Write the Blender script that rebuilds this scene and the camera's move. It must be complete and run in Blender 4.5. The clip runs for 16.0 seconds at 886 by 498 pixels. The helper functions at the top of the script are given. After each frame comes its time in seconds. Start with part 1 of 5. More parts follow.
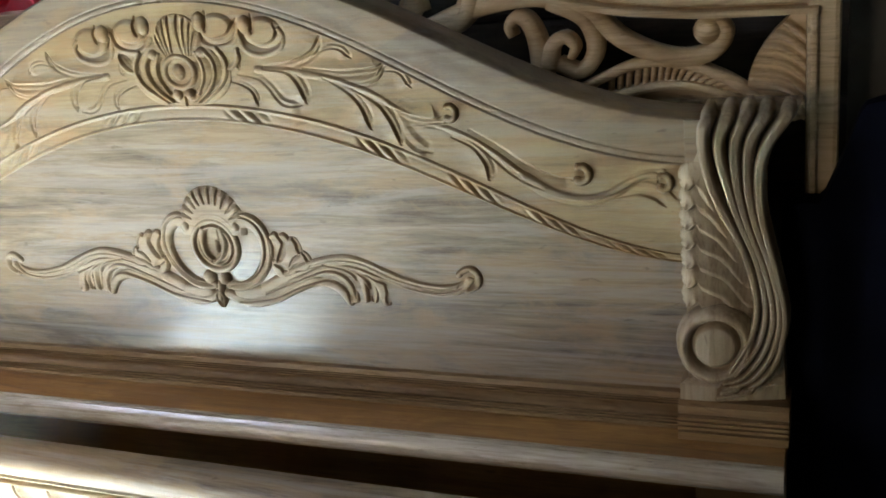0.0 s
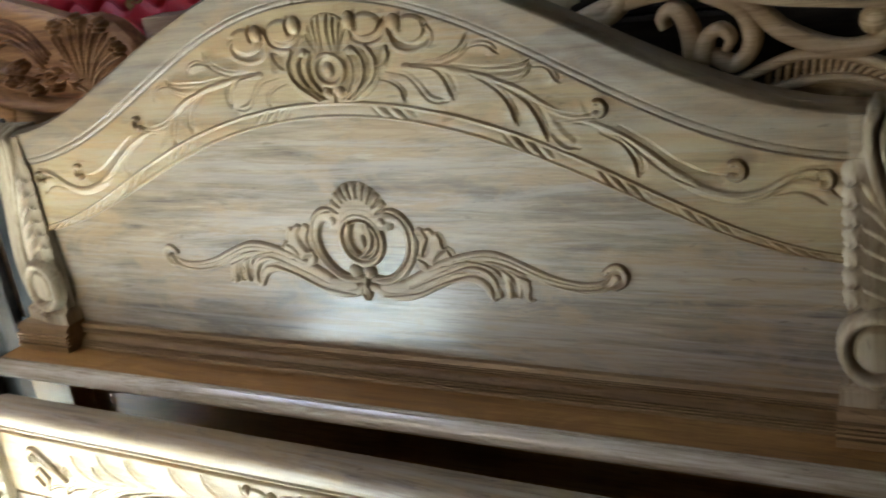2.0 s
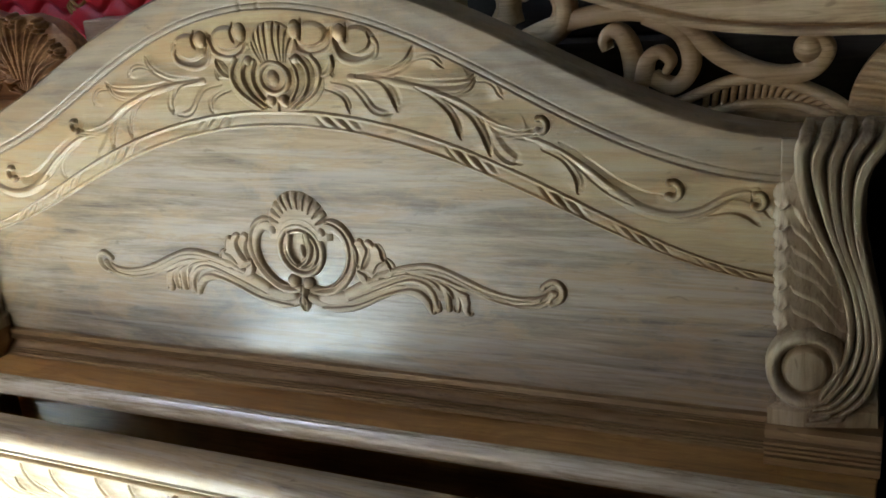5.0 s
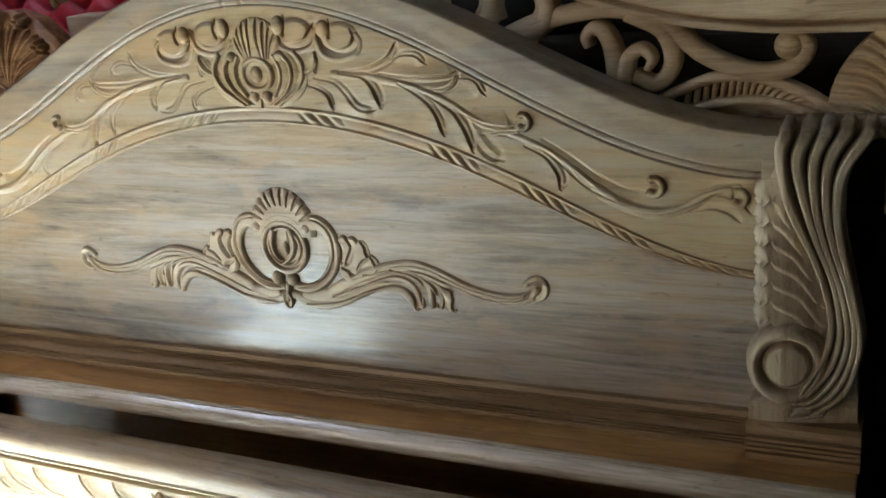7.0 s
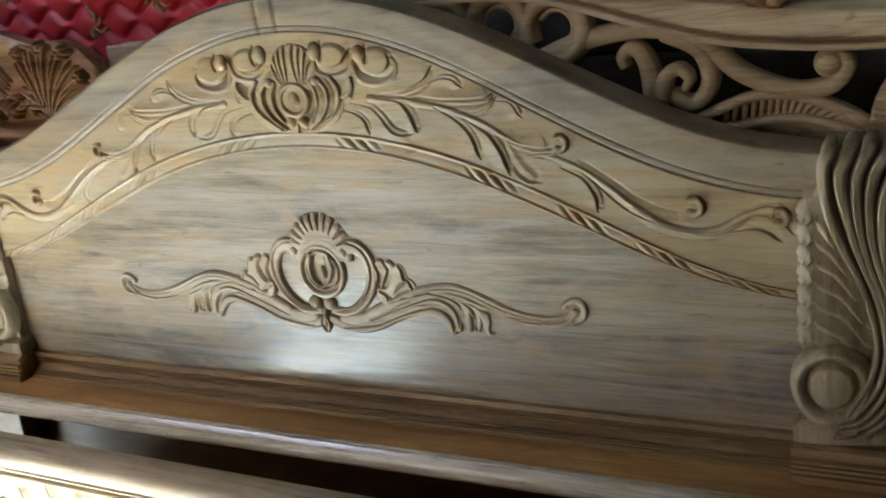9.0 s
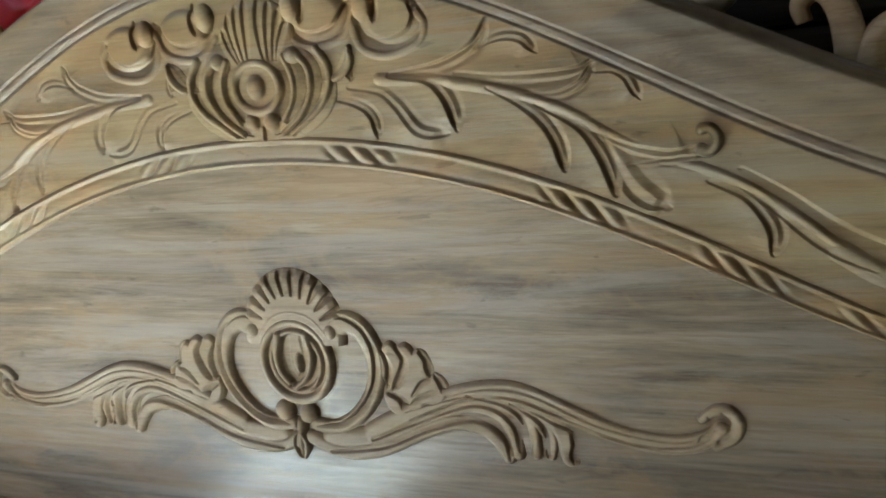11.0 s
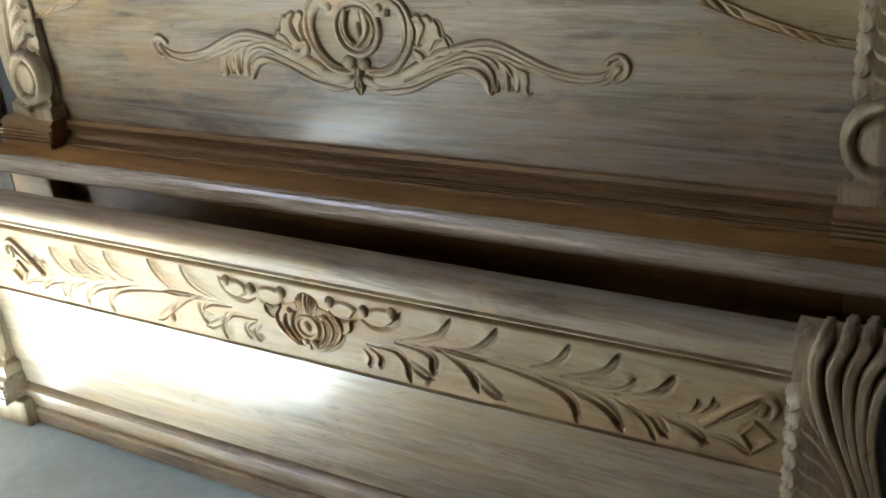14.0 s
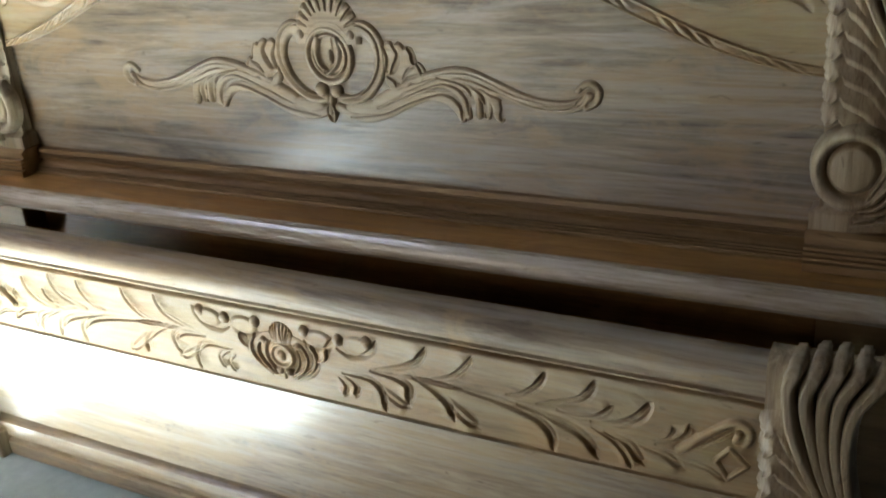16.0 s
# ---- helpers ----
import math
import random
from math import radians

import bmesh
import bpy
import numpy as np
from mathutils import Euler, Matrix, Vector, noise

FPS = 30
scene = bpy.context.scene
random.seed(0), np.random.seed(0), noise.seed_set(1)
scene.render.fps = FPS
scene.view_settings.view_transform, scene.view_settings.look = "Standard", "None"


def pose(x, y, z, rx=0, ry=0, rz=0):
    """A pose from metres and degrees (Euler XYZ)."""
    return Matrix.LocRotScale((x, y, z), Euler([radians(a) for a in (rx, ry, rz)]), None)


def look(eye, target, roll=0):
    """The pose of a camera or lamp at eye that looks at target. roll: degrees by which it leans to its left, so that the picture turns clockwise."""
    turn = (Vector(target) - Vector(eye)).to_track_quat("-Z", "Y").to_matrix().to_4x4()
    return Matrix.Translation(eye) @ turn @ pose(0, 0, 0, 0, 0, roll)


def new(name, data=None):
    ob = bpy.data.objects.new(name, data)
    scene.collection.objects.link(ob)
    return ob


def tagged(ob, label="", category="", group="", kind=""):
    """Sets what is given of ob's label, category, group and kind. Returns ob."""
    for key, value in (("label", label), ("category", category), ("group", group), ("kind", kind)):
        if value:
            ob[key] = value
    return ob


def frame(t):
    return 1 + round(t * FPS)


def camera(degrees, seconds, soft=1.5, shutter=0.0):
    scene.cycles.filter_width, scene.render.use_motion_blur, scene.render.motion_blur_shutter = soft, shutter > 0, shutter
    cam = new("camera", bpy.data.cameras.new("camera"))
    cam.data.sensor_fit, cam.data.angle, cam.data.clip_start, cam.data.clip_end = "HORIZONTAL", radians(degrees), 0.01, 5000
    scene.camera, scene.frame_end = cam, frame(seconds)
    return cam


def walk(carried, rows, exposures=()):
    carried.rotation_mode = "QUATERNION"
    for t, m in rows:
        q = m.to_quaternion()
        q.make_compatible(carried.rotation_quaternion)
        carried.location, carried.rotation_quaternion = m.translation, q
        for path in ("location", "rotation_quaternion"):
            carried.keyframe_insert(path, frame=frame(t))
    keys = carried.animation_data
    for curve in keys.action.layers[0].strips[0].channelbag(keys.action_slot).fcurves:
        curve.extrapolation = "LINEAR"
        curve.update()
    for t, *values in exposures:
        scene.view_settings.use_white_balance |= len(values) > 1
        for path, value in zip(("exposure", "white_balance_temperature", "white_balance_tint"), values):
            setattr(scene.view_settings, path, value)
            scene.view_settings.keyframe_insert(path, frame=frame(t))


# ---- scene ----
cam = camera(47.5, 16.0, soft=1.7, shutter=0.5)
PATH = [
    (0, (1.029, -1.412, 1.444), (0.303, 0.322, 0.762), -6.7),
    (0.5, (1.033, -1.414, 1.440), (0.337, 0.327, 0.744), -7.0),
    (1, (1.035, -1.418, 1.442), (0.309, 0.32, 0.770), -7.1),
    (1.5, (1.028, -1.42, 1.453), (0.21, 0.28, 0.788), -8.5),
    (2, (1.003, -1.413, 1.453), (0.045, 0.211, 0.787), -8.8),
    (2.5, (0.978, -1.425, 1.439), (-0.051, 0.156, 0.777), -8.1),
    (3, (0.985, -1.424, 1.432), (0.032, 0.209, 0.780), -7.1),
    (3.5, (0.995, -1.424, 1.437), (0.14, 0.263, 0.788), -6.0),
    (4, (0.999, -1.423, 1.441), (0.143, 0.269, 0.805), -5.9),
    (6.5, (1.01, -1.425, 1.440), (0.176, 0.273, 0.789), -5.9),
    (7, (1.012, -1.422, 1.441), (0.182, 0.278, 0.791), -5.8),
    (7.5, (1.009, -1.422, 1.444), (0.181, 0.286, 0.814), -6.3),
    (8, (1.01, -1.421, 1.438), (0.163, 0.279, 0.810), -6.3),
    (8.5, (1.007, -1.422, 1.440), (0.156, 0.276, 0.811), -6.5),
    (9, (1.006, -1.422, 1.438), (0.113, 0.265, 0.841), -6.9),
    (9.2, (1.005, -1.423, 1.438), (0.087, 0.258, 0.860), -7.1),
    (11.3, (0.623, -0.859, 1.215), (-0.213, 0.914, 0.816), -6.1),
    (11.5, (0.628, -0.841, 1.268), (-0.242, 0.903, 0.817), -7.0),
    (11.8, (0.811, -1.015, 1.259), (-0.2, 0.674, 0.905), -5.7),
    (12, (0.973, -1.37, 1.426), (0.004, 0.311, 0.938), -6.4),
    (12.1, (0.987, -1.449, 1.42), (0.046, 0.252, 0.948), -6.1),
    (12.3, (0.993, -1.471, 1.388), (0.059, 0.232, 0.912), -5.6),
    (12.5, (1.012, -1.442, 1.279), (0.044, 0.254, 0.846), -3.3),
    (13, (1.005, -1.45, 1.261), (0.081, 0.207, 0.629), -3.2),
    (13.5, (1.002, -1.451, 1.248), (0.071, 0.142, 0.475), -4.5),
    (14, (1.005, -1.448, 1.240), (0.067, 0.117, 0.421), -5.2),
    (14.5, (1.008, -1.437, 1.239), (0.077, 0.115, 0.388), -5.3),
    (15, (1.006, -1.442, 1.241), (0.09, 0.134, 0.418), -5.2),
    (15.5, (1.005, -1.443, 1.241), (0.104, 0.136, 0.406), -5.2),
    (16, (1.012, -1.431, 1.253), (0.101, 0.164, 0.461), -5.3),
]
EXPO = [(0.0, 6.0), (1.0, 6.07), (2.5, 5.69), (9.2, 5.8), (11.3, 5.45), (11.7, 5.45), (12.2, 5.77), (12.5, 5.7), (14.0, 5.55), (16.0, 5.6)]
walk(cam, [(t, look(eye, target, roll)) for t, eye, target, roll in PATH], EXPO)

# ---- world, daylight and lamps ----
world = bpy.data.worlds.new("world")
scene.world = world
world.use_nodes = True
wn = world.node_tree.nodes
sky = wn.new("ShaderNodeTexSky")
sky.sky_type = "NISHITA"
sky.sun_disc = False
sky.sun_elevation = radians(66.7)
sky.sun_rotation = radians(234)
wn["Background"].inputs[1].default_value = 0.05
world.node_tree.links.new(sky.outputs[0], wn["Background"].inputs[0])


def lamp_area(name, m, sx, sy, power, color):
    data = bpy.data.lights.new(name, "AREA")
    data.shape, data.size, data.size_y, data.energy, data.color = "RECTANGLE", sx, sy, power, color
    ob = new(name, data)
    ob.matrix_world = m
    return ob


# sun through gaps in an added, unseen roof, on to the floor before the footboard
sun = bpy.data.lights.new("sun", "SUN")
sun.energy, sun.angle, sun.color = 5.0, radians(0.5), (1.0, 0.97, 0.92)
sun_ob = new("sun", sun)
sun_ob.matrix_world = look((-1.12, -0.8, 3.2), (0.0, 0.0, 0.0))
# fill lamp added in an unseen doorway behind the camera, for frontal light
lamp_area("front_fill", look((-1.9, -4.38, 1.2), (-0.8, 0.0, 1.0)), 1.6, 2.1, 0.72, (1.0, 0.865, 0.70))

# ---- materials ----


def mat_nodes(name):
    m = bpy.data.materials.new(name)
    m.use_nodes = True
    return m, m.node_tree.nodes, m.node_tree.links, m.node_tree.nodes["Principled BSDF"]


def ramp_node(nodes, stops):
    r = nodes.new("ShaderNodeValToRGB")
    el = r.color_ramp.elements
    while len(el) < len(stops):
        el.new(0.5)
    for e, (p, c) in zip(el, stops):
        e.position, e.color = p, (*c, 1)
    return r


def noise_node(nodes, links, coord, scale, detail=4.0, rough=0.55, dist=0.0, tex=4.0):
    mp = nodes.new("ShaderNodeMapping")
    mp.inputs["Scale"].default_value = scale
    links.new(coord, mp.inputs["Vector"])
    n = nodes.new("ShaderNodeTexNoise")
    n.inputs["Scale"].default_value = tex
    n.inputs["Detail"].default_value = detail
    n.inputs["Roughness"].default_value = rough
    n.inputs["Distortion"].default_value = dist
    links.new(mp.outputs[0], n.inputs["Vector"])
    return n


def mix_node(nodes, links, a, b, fac, mode="MIX"):
    m = nodes.new("ShaderNodeMix")
    m.data_type, m.blend_type = "RGBA", mode
    for sock, v in ((m.inputs[0], fac), (m.inputs[6], a), (m.inputs[7], b)):
        if isinstance(v, (int, float)):
            sock.default_value = v
        elif isinstance(v, tuple):
            sock.default_value = (*v, 1)
        else:
            links.new(v, sock)
    return m.outputs[2]


def wood(name, dark, mid, light, rough=0.45, axis="x", stain=None, bump=0.25, gloss_var=0.10, coat=0.0, pale=None, streak=1.0):
    """Wood with wide and narrow streaks along its grain, fine fibres, chalky dust, stains and small dark nicks."""
    m, nodes, links, bsdf = mat_nodes(name)
    co = nodes.new("ShaderNodeTexCoord").outputs["Object"]

    def along(k, across):
        return {"x": (k, across, across), "z": (across, across, k), "y": (across, k, across)}[axis]

    def math_node(op, a, b, c=None):
        n = nodes.new("ShaderNodeMath")
        n.operation = op
        for sock, v in zip(n.inputs, (a, b, c)):
            if isinstance(v, (int, float)):
                sock.default_value = v
            elif v is not None:
                links.new(v, sock)
        return n.outputs[0]

    wide = noise_node(nodes, links, co, along(0.45, 3.0), 6, 0.60, 1.0)
    slim = noise_node(nodes, links, co, along(0.70, 11.0), 8, 0.70, 0.9)
    fine = noise_node(nodes, links, co, along(2.0, 48.0), 7, 0.75, 0.4)
    patch = noise_node(nodes, links, co, along(0.9, 1.8), 8, 0.72, 0.9, 4.5)
    mixed = math_node("MULTIPLY_ADD", slim.outputs[0], 0.50, math_node("MULTIPLY", wide.outputs[0], 0.50))
    r = ramp_node(nodes, [(0.40, dark), (0.495, mid), (0.59, light)])
    links.new(mixed, r.inputs[0])
    rb = ramp_node(nodes, [(0.34, (0.58, 0.53, 0.48)), (0.48, (0.90, 0.88, 0.86)), (0.62, (1.08, 1.08, 1.08))])
    links.new(fine.outputs[0], rb.inputs[0])
    col = mix_node(nodes, links, r.outputs[0], rb.outputs[0], 0.75 * streak, "MULTIPLY")
    # growth lines: thin dark contours that come and go
    rings = noise_node(nodes, links, co, along(0.20, 3.4), 4, 0.5, 0.6)
    frac = math_node("FRACT", math_node("MULTIPLY", rings.outputs[0], 20.0), 0.0)
    rl = ramp_node(nodes, [(0.0, (1.0, 1.0, 1.0)), (0.62, (1.0, 1.0, 1.0)), (0.88, (0.60, 0.55, 0.49)), (1.0, (0.95, 0.95, 0.95))])
    links.new(frac, rl.inputs[0])
    fade = ramp_node(nodes, [(0.44, (0.0, 0.0, 0.0)), (0.62, (0.9, 0.9, 0.9))])
    links.new(patch.outputs[0], fade.inputs[0])
    col = mix_node(nodes, links, col, mix_node(nodes, links, col, rl.outputs[0], 1.0, "MULTIPLY"), fade.outputs[0])
    if stain:
        rc = ramp_node(nodes, [(0.47, (0, 0, 0)), (0.57, (1, 1, 1))])
        links.new(patch.outputs[0], rc.inputs[0])
        col = mix_node(nodes, links, col, mix_node(nodes, links, col, stain, 0.62), rc.outputs[0])
    chalk = noise_node(nodes, links, co, along(0.40, 6.5), 10, 0.76, 0.9, 4.0)
    if pale:
        rp = ramp_node(nodes, [(0.47, (0, 0, 0)), (0.60, (0.85, 0.85, 0.85))])
        links.new(chalk.outputs[0], rp.inputs[0])
        col = mix_node(nodes, links, col, mix_node(nodes, links, col, pale, 0.60), rp.outputs[0])
    # small dark nicks and smears
    nick = noise_node(nodes, links, co, along(5.0, 16.0), 3, 0.6, 0.5)
    rn = ramp_node(nodes, [(0.28, (0.45, 0.40, 0.35)), (0.345, (1, 1, 1))])
    links.new(nick.outputs[0], rn.inputs[0])
    col = mix_node(nodes, links, col, rn.outputs[0], 0.6, "MULTIPLY")
    links.new(col, bsdf.inputs["Base Color"])
    rr = nodes.new("ShaderNodeMapRange")
    rr.inputs["From Min"].default_value, rr.inputs["From Max"].default_value = 0.35, 0.65
    rr.inputs["To Min"].default_value, rr.inputs["To Max"].default_value = rough - gloss_var, rough + gloss_var
    links.new(slim.outputs[0], rr.inputs["Value"])
    links.new(rr.outputs[0], bsdf.inputs["Roughness"])
    if coat:
        # the wax has worn off in streaks
        rw = nodes.new("ShaderNodeMapRange")
        rw.inputs["From Min"].default_value, rw.inputs["From Max"].default_value = 0.38, 0.62
        rw.inputs["To Min"].default_value, rw.inputs["To Max"].default_value = coat * 0.25, coat
        links.new(math_node("MULTIPLY_ADD", fine.outputs[0], 0.5, math_node("MULTIPLY", chalk.outputs[0], 0.5)), rw.inputs["Value"])
        links.new(rw.outputs[0], bsdf.inputs["Coat Weight"])
        bsdf.inputs["Coat Roughness"].default_value = 0.15
    bp = nodes.new("ShaderNodeBump")
    bp.inputs["Strength"].default_value, bp.inputs["Distance"].default_value = bump, 0.002
    links.new(math_node("MULTIPLY_ADD", slim.outputs[0], 1.6, fine.outputs[0]), bp.inputs["Height"])
    links.new(bp.outputs[0], bsdf.inputs["Normal"])
    return m


def mottled(name, c1, c2, rough=0.8, scale=3.0, bump=0.2, spec=0.5):
    m, nodes, links, bsdf = mat_nodes(name)
    co = nodes.new("ShaderNodeTexCoord").outputs["Object"]
    a = noise_node(nodes, links, co, (1, 1, 1), 8, 0.62, 0.3, scale)
    b = noise_node(nodes, links, co, (1, 1, 1), 5, 0.6, 0.0, scale * 14)
    r = ramp_node(nodes, [(0.32, c1), (0.68, c2)])
    links.new(a.outputs[0], r.inputs[0])
    rb = ramp_node(nodes, [(0.3, (0.82, 0.82, 0.82)), (0.7, (1.0, 1.0, 1.0))])
    links.new(b.outputs[0], rb.inputs[0])
    links.new(mix_node(nodes, links, r.outputs[0], rb.outputs[0], 0.8, "MULTIPLY"), bsdf.inputs["Base Color"])
    bsdf.inputs["Roughness"].default_value = rough
    bsdf.inputs["Specular IOR Level"].default_value = spec
    bp = nodes.new("ShaderNodeBump")
    bp.inputs["Strength"].default_value, bp.inputs["Distance"].default_value = bump, 0.004
    links.new(b.outputs[0], bp.inputs["Height"])
    links.new(bp.outputs[0], bsdf.inputs["Normal"])
    return m


M_PANEL = wood("pale_teak_panel", (0.105, 0.072, 0.043), (0.215, 0.158, 0.098), (0.325, 0.252, 0.165), 0.38, stain=(0.30, 0.190, 0.088), coat=0.9, pale=(0.325, 0.280, 0.234))
M_FRIEZE = wood("yellow_teak_carving", (0.165, 0.105, 0.045), (0.262, 0.176, 0.078), (0.325, 0.230, 0.108), 0.50, stain=(0.325, 0.180, 0.070), pale=(0.29, 0.246, 0.180), streak=0.5)
M_CREST = wood("grey_teak_rail", (0.105, 0.070, 0.040), (0.175, 0.124, 0.073), (0.230, 0.170, 0.106), 0.50, stain=(0.24, 0.150, 0.070), pale=(0.225, 0.182, 0.136), streak=0.7)
M_CART = wood("pale_carved_teak", (0.20, 0.138, 0.075), (0.305, 0.222, 0.130), (0.38, 0.288, 0.182), 0.48, stain=(0.35, 0.23, 0.115), coat=0.05, pale=(0.33, 0.27, 0.20), streak=0.4)
M_POST = wood("teak_post", (0.185, 0.126, 0.070), (0.305, 0.224, 0.132), (0.395, 0.305, 0.192), 0.5, axis="z", pale=(0.42, 0.345, 0.25), streak=0.5)
M_LEDGE = wood("brown_teak_ledge", (0.23, 0.106, 0.030), (0.37, 0.182, 0.055), (0.45, 0.24, 0.080), 0.42, stain=(0.27, 0.125, 0.036))
M_COVE = wood("dark_stained_moulding", (0.20, 0.118, 0.048), (0.25, 0.150, 0.064), (0.30, 0.185, 0.082), 0.46, streak=0.35)
# pale worn wood, lightened further for the glare it catches
M_LIP = wood("worn_glare_lip", (0.33, 0.26, 0.18), (0.47, 0.40, 0.31), (0.58, 0.52, 0.43), 0.32, coat=1.0)
M_FOOT = wood("pale_footboard", (0.140, 0.094, 0.055), (0.265, 0.196, 0.125), (0.375, 0.292, 0.196), 0.40, stain=(0.33, 0.220, 0.110), coat=0.6, pale=(0.36, 0.318, 0.268))
M_FOOTCARVE = wood("yellow_footboard_carving", (0.175, 0.112, 0.050), (0.270, 0.184, 0.088), (0.330, 0.236, 0.118), 0.58, stain=(0.32, 0.185, 0.075), pale=(0.31, 0.255, 0.175), streak=0.5)
M_FOOTCAP = wood("grey_cap_rail", (0.140, 0.094, 0.055), (0.265, 0.196, 0.125), (0.375, 0.292, 0.196), 0.62, stain=(0.33, 0.220, 0.110), pale=(0.36, 0.318, 0.268))
M_BACK = wood("back_headboard_teak", (0.36, 0.245, 0.125), (0.54, 0.390, 0.215), (0.66, 0.500, 0.300), 0.5, streak=0.5)
M_BROWN = wood("brown_carved_wood", (0.15, 0.062, 0.022), (0.30, 0.140, 0.052), (0.42, 0.220, 0.090), 0.42, streak=0.6)
# wood coloured near-black, so the shade behind the openwork sits in it
M_DARKWOOD = wood("near_black_wood", (0.012, 0.008, 0.005), (0.03, 0.021, 0.014), (0.055, 0.04, 0.028), 0.6)
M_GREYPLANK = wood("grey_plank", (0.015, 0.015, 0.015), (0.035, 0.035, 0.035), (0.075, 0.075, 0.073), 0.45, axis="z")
M_PALEBLOCK = wood("raw_wood_block", (0.30, 0.20, 0.13), (0.44, 0.32, 0.23), (0.52, 0.40, 0.30), 0.6)
M_FLOOR = mottled("cement_floor", (0.248, 0.325, 0.353), (0.428, 0.525, 0.560), 0.30, 2.6, 0.25)
M_WALL = mottled("teal_limewash", (0.50, 0.64, 0.65), (0.58, 0.72, 0.73), 0.9, 1.4, 0.2)
# brown-grey plaster with the dimness of the room put into its colour
M_DIMWALL = mottled("dimmed_brown_grey", (0.10, 0.09, 0.075), (0.16, 0.145, 0.12), 0.9, 1.4, 0.2)
M_CEIL = mottled("grey_ceiling_sheet", (0.16, 0.16, 0.15), (0.24, 0.24, 0.23), 0.9, 1.2, 0.1)
# the dark right of the post is put into this near-black navy
M_NAVY = mottled("near_black_navy", (0.002, 0.0025, 0.005), (0.004, 0.005, 0.010), 0.95, 6, 0.3, 0.05)
M_KHAKI = wood("khaki_plywood", (0.22, 0.18, 0.11), (0.30, 0.25, 0.16), (0.38, 0.32, 0.21), 0.55, axis="z")
M_RED = mottled("red_quilt_fabric", (0.58, 0.022, 0.030), (0.72, 0.040, 0.048), 0.42, 9, 0.15)
M_GOLD = mottled("gold_thread", (0.40, 0.20, 0.05), (0.55, 0.31, 0.09), 0.5, 30, 0.2)
M_LABEL = mottled("pale_print", (0.55, 0.50, 0.50), (0.65, 0.60, 0.60), 0.5, 20, 0.05)
M_INK = mottled("dark_blue_print", (0.045, 0.065, 0.16), (0.07, 0.10, 0.22), 0.45, 12, 0.05)
M_MAUVE = mottled("mauve_edge_tape", (0.10, 0.075, 0.10), (0.14, 0.11, 0.14), 0.6, 8, 0.1)

# ---- mesh helpers ----


def link_mesh(name, me, material, parent=None, label="", smooth=True):
    if smooth:
        me.polygons.foreach_set("use_smooth", [True] * len(me.polygons))
    me.materials.append(material)
    ob = new(name, me)
    if parent:
        ob.parent = parent
    if label:
        ob["label"] = label
    return ob


def part(name, bm, material, parent=None, label="", smooth=False):
    """A bmesh as one mesh object under a thing or a part."""
    me = bpy.data.meshes.new(name)
    bmesh.ops.recalc_face_normals(bm, faces=bm.faces)
    bm.to_mesh(me)
    bm.free()
    return link_mesh(name, me, material, parent, label, smooth)


def thing(name, label, category, kind="", group="", m=None):
    ob = new(name)
    if m is not None:
        ob.matrix_world = m
    return tagged(ob, label, category, group, kind)


def sheet(name, X, Y, Z, material, parent=None, label="", back=None):
    """A carved face from grids of places; back: the y to which its rim is drawn, and closed."""
    nu, nv = X.shape
    P = np.stack([X, Y, Z], -1).reshape(-1, 3)
    idx = np.arange(nu * nv).reshape(nu, nv)
    q = np.stack([idx[:-1, :-1], idx[1:, :-1], idx[1:, 1:], idx[:-1, 1:]], -1).reshape(-1, 4)
    if back is not None:
        rim = np.concatenate([idx[:, 0], idx[-1, 1:], idx[-2::-1, -1], idx[0, -2:0:-1]])
        k = len(P)
        B = P[rim].copy()
        B[:, 1] = back
        P = np.concatenate([P, B])
        j = k + np.arange(len(rim))
        q = np.concatenate([q, np.stack([rim, np.roll(rim, -1), np.roll(j, -1), j], -1)])
    me = bpy.data.meshes.new(name)
    faces = q.tolist()
    if back is not None:
        faces.append(list(range(k, k + len(rim))))
    me.from_pydata(P.tolist(), [], faces)
    me.update()
    ob = link_mesh(name, me, material, parent, label)
    if back is not None:
        me.polygons[len(me.polygons) - 1].use_smooth = False
        sharp = np.zeros(len(me.edges), dtype=bool)
        ev = np.zeros(len(me.edges) * 2, dtype=np.int32)
        me.edges.foreach_get("vertices", ev)
        ev = ev.reshape(-1, 2)
        on_rim = np.zeros(len(P), dtype=bool)
        on_rim[rim] = True
        sharp = on_rim[ev[:, 0]] & on_rim[ev[:, 1]]
        at = me.attributes.new("sharp_edge", "BOOLEAN", "EDGE")
        at.data.foreach_set("value", sharp)
    return ob


def curve_points(pts, n=40):
    """A smooth curve through a few points."""
    p = np.array(pts, float)
    if len(p) == 2:
        return p[0] + np.linspace(0, 1, n)[:, None] * (p[1] - p[0])
    e = np.vstack([2 * p[0] - p[1], p, 2 * p[-1] - p[-2]])
    seg = len(p) - 1
    s = np.linspace(0, seg - 1e-6, n)
    i = s.astype(int)
    f = (s - i)[:, None]
    a, b, c, d = e[i], e[i + 1], e[i + 2], e[i + 3]
    return 0.5 * (2 * b + (c - a) * f + (2 * a - 5 * b + 4 * c - d) * f**2 + (3 * b - a - 3 * c + d) * f**3)


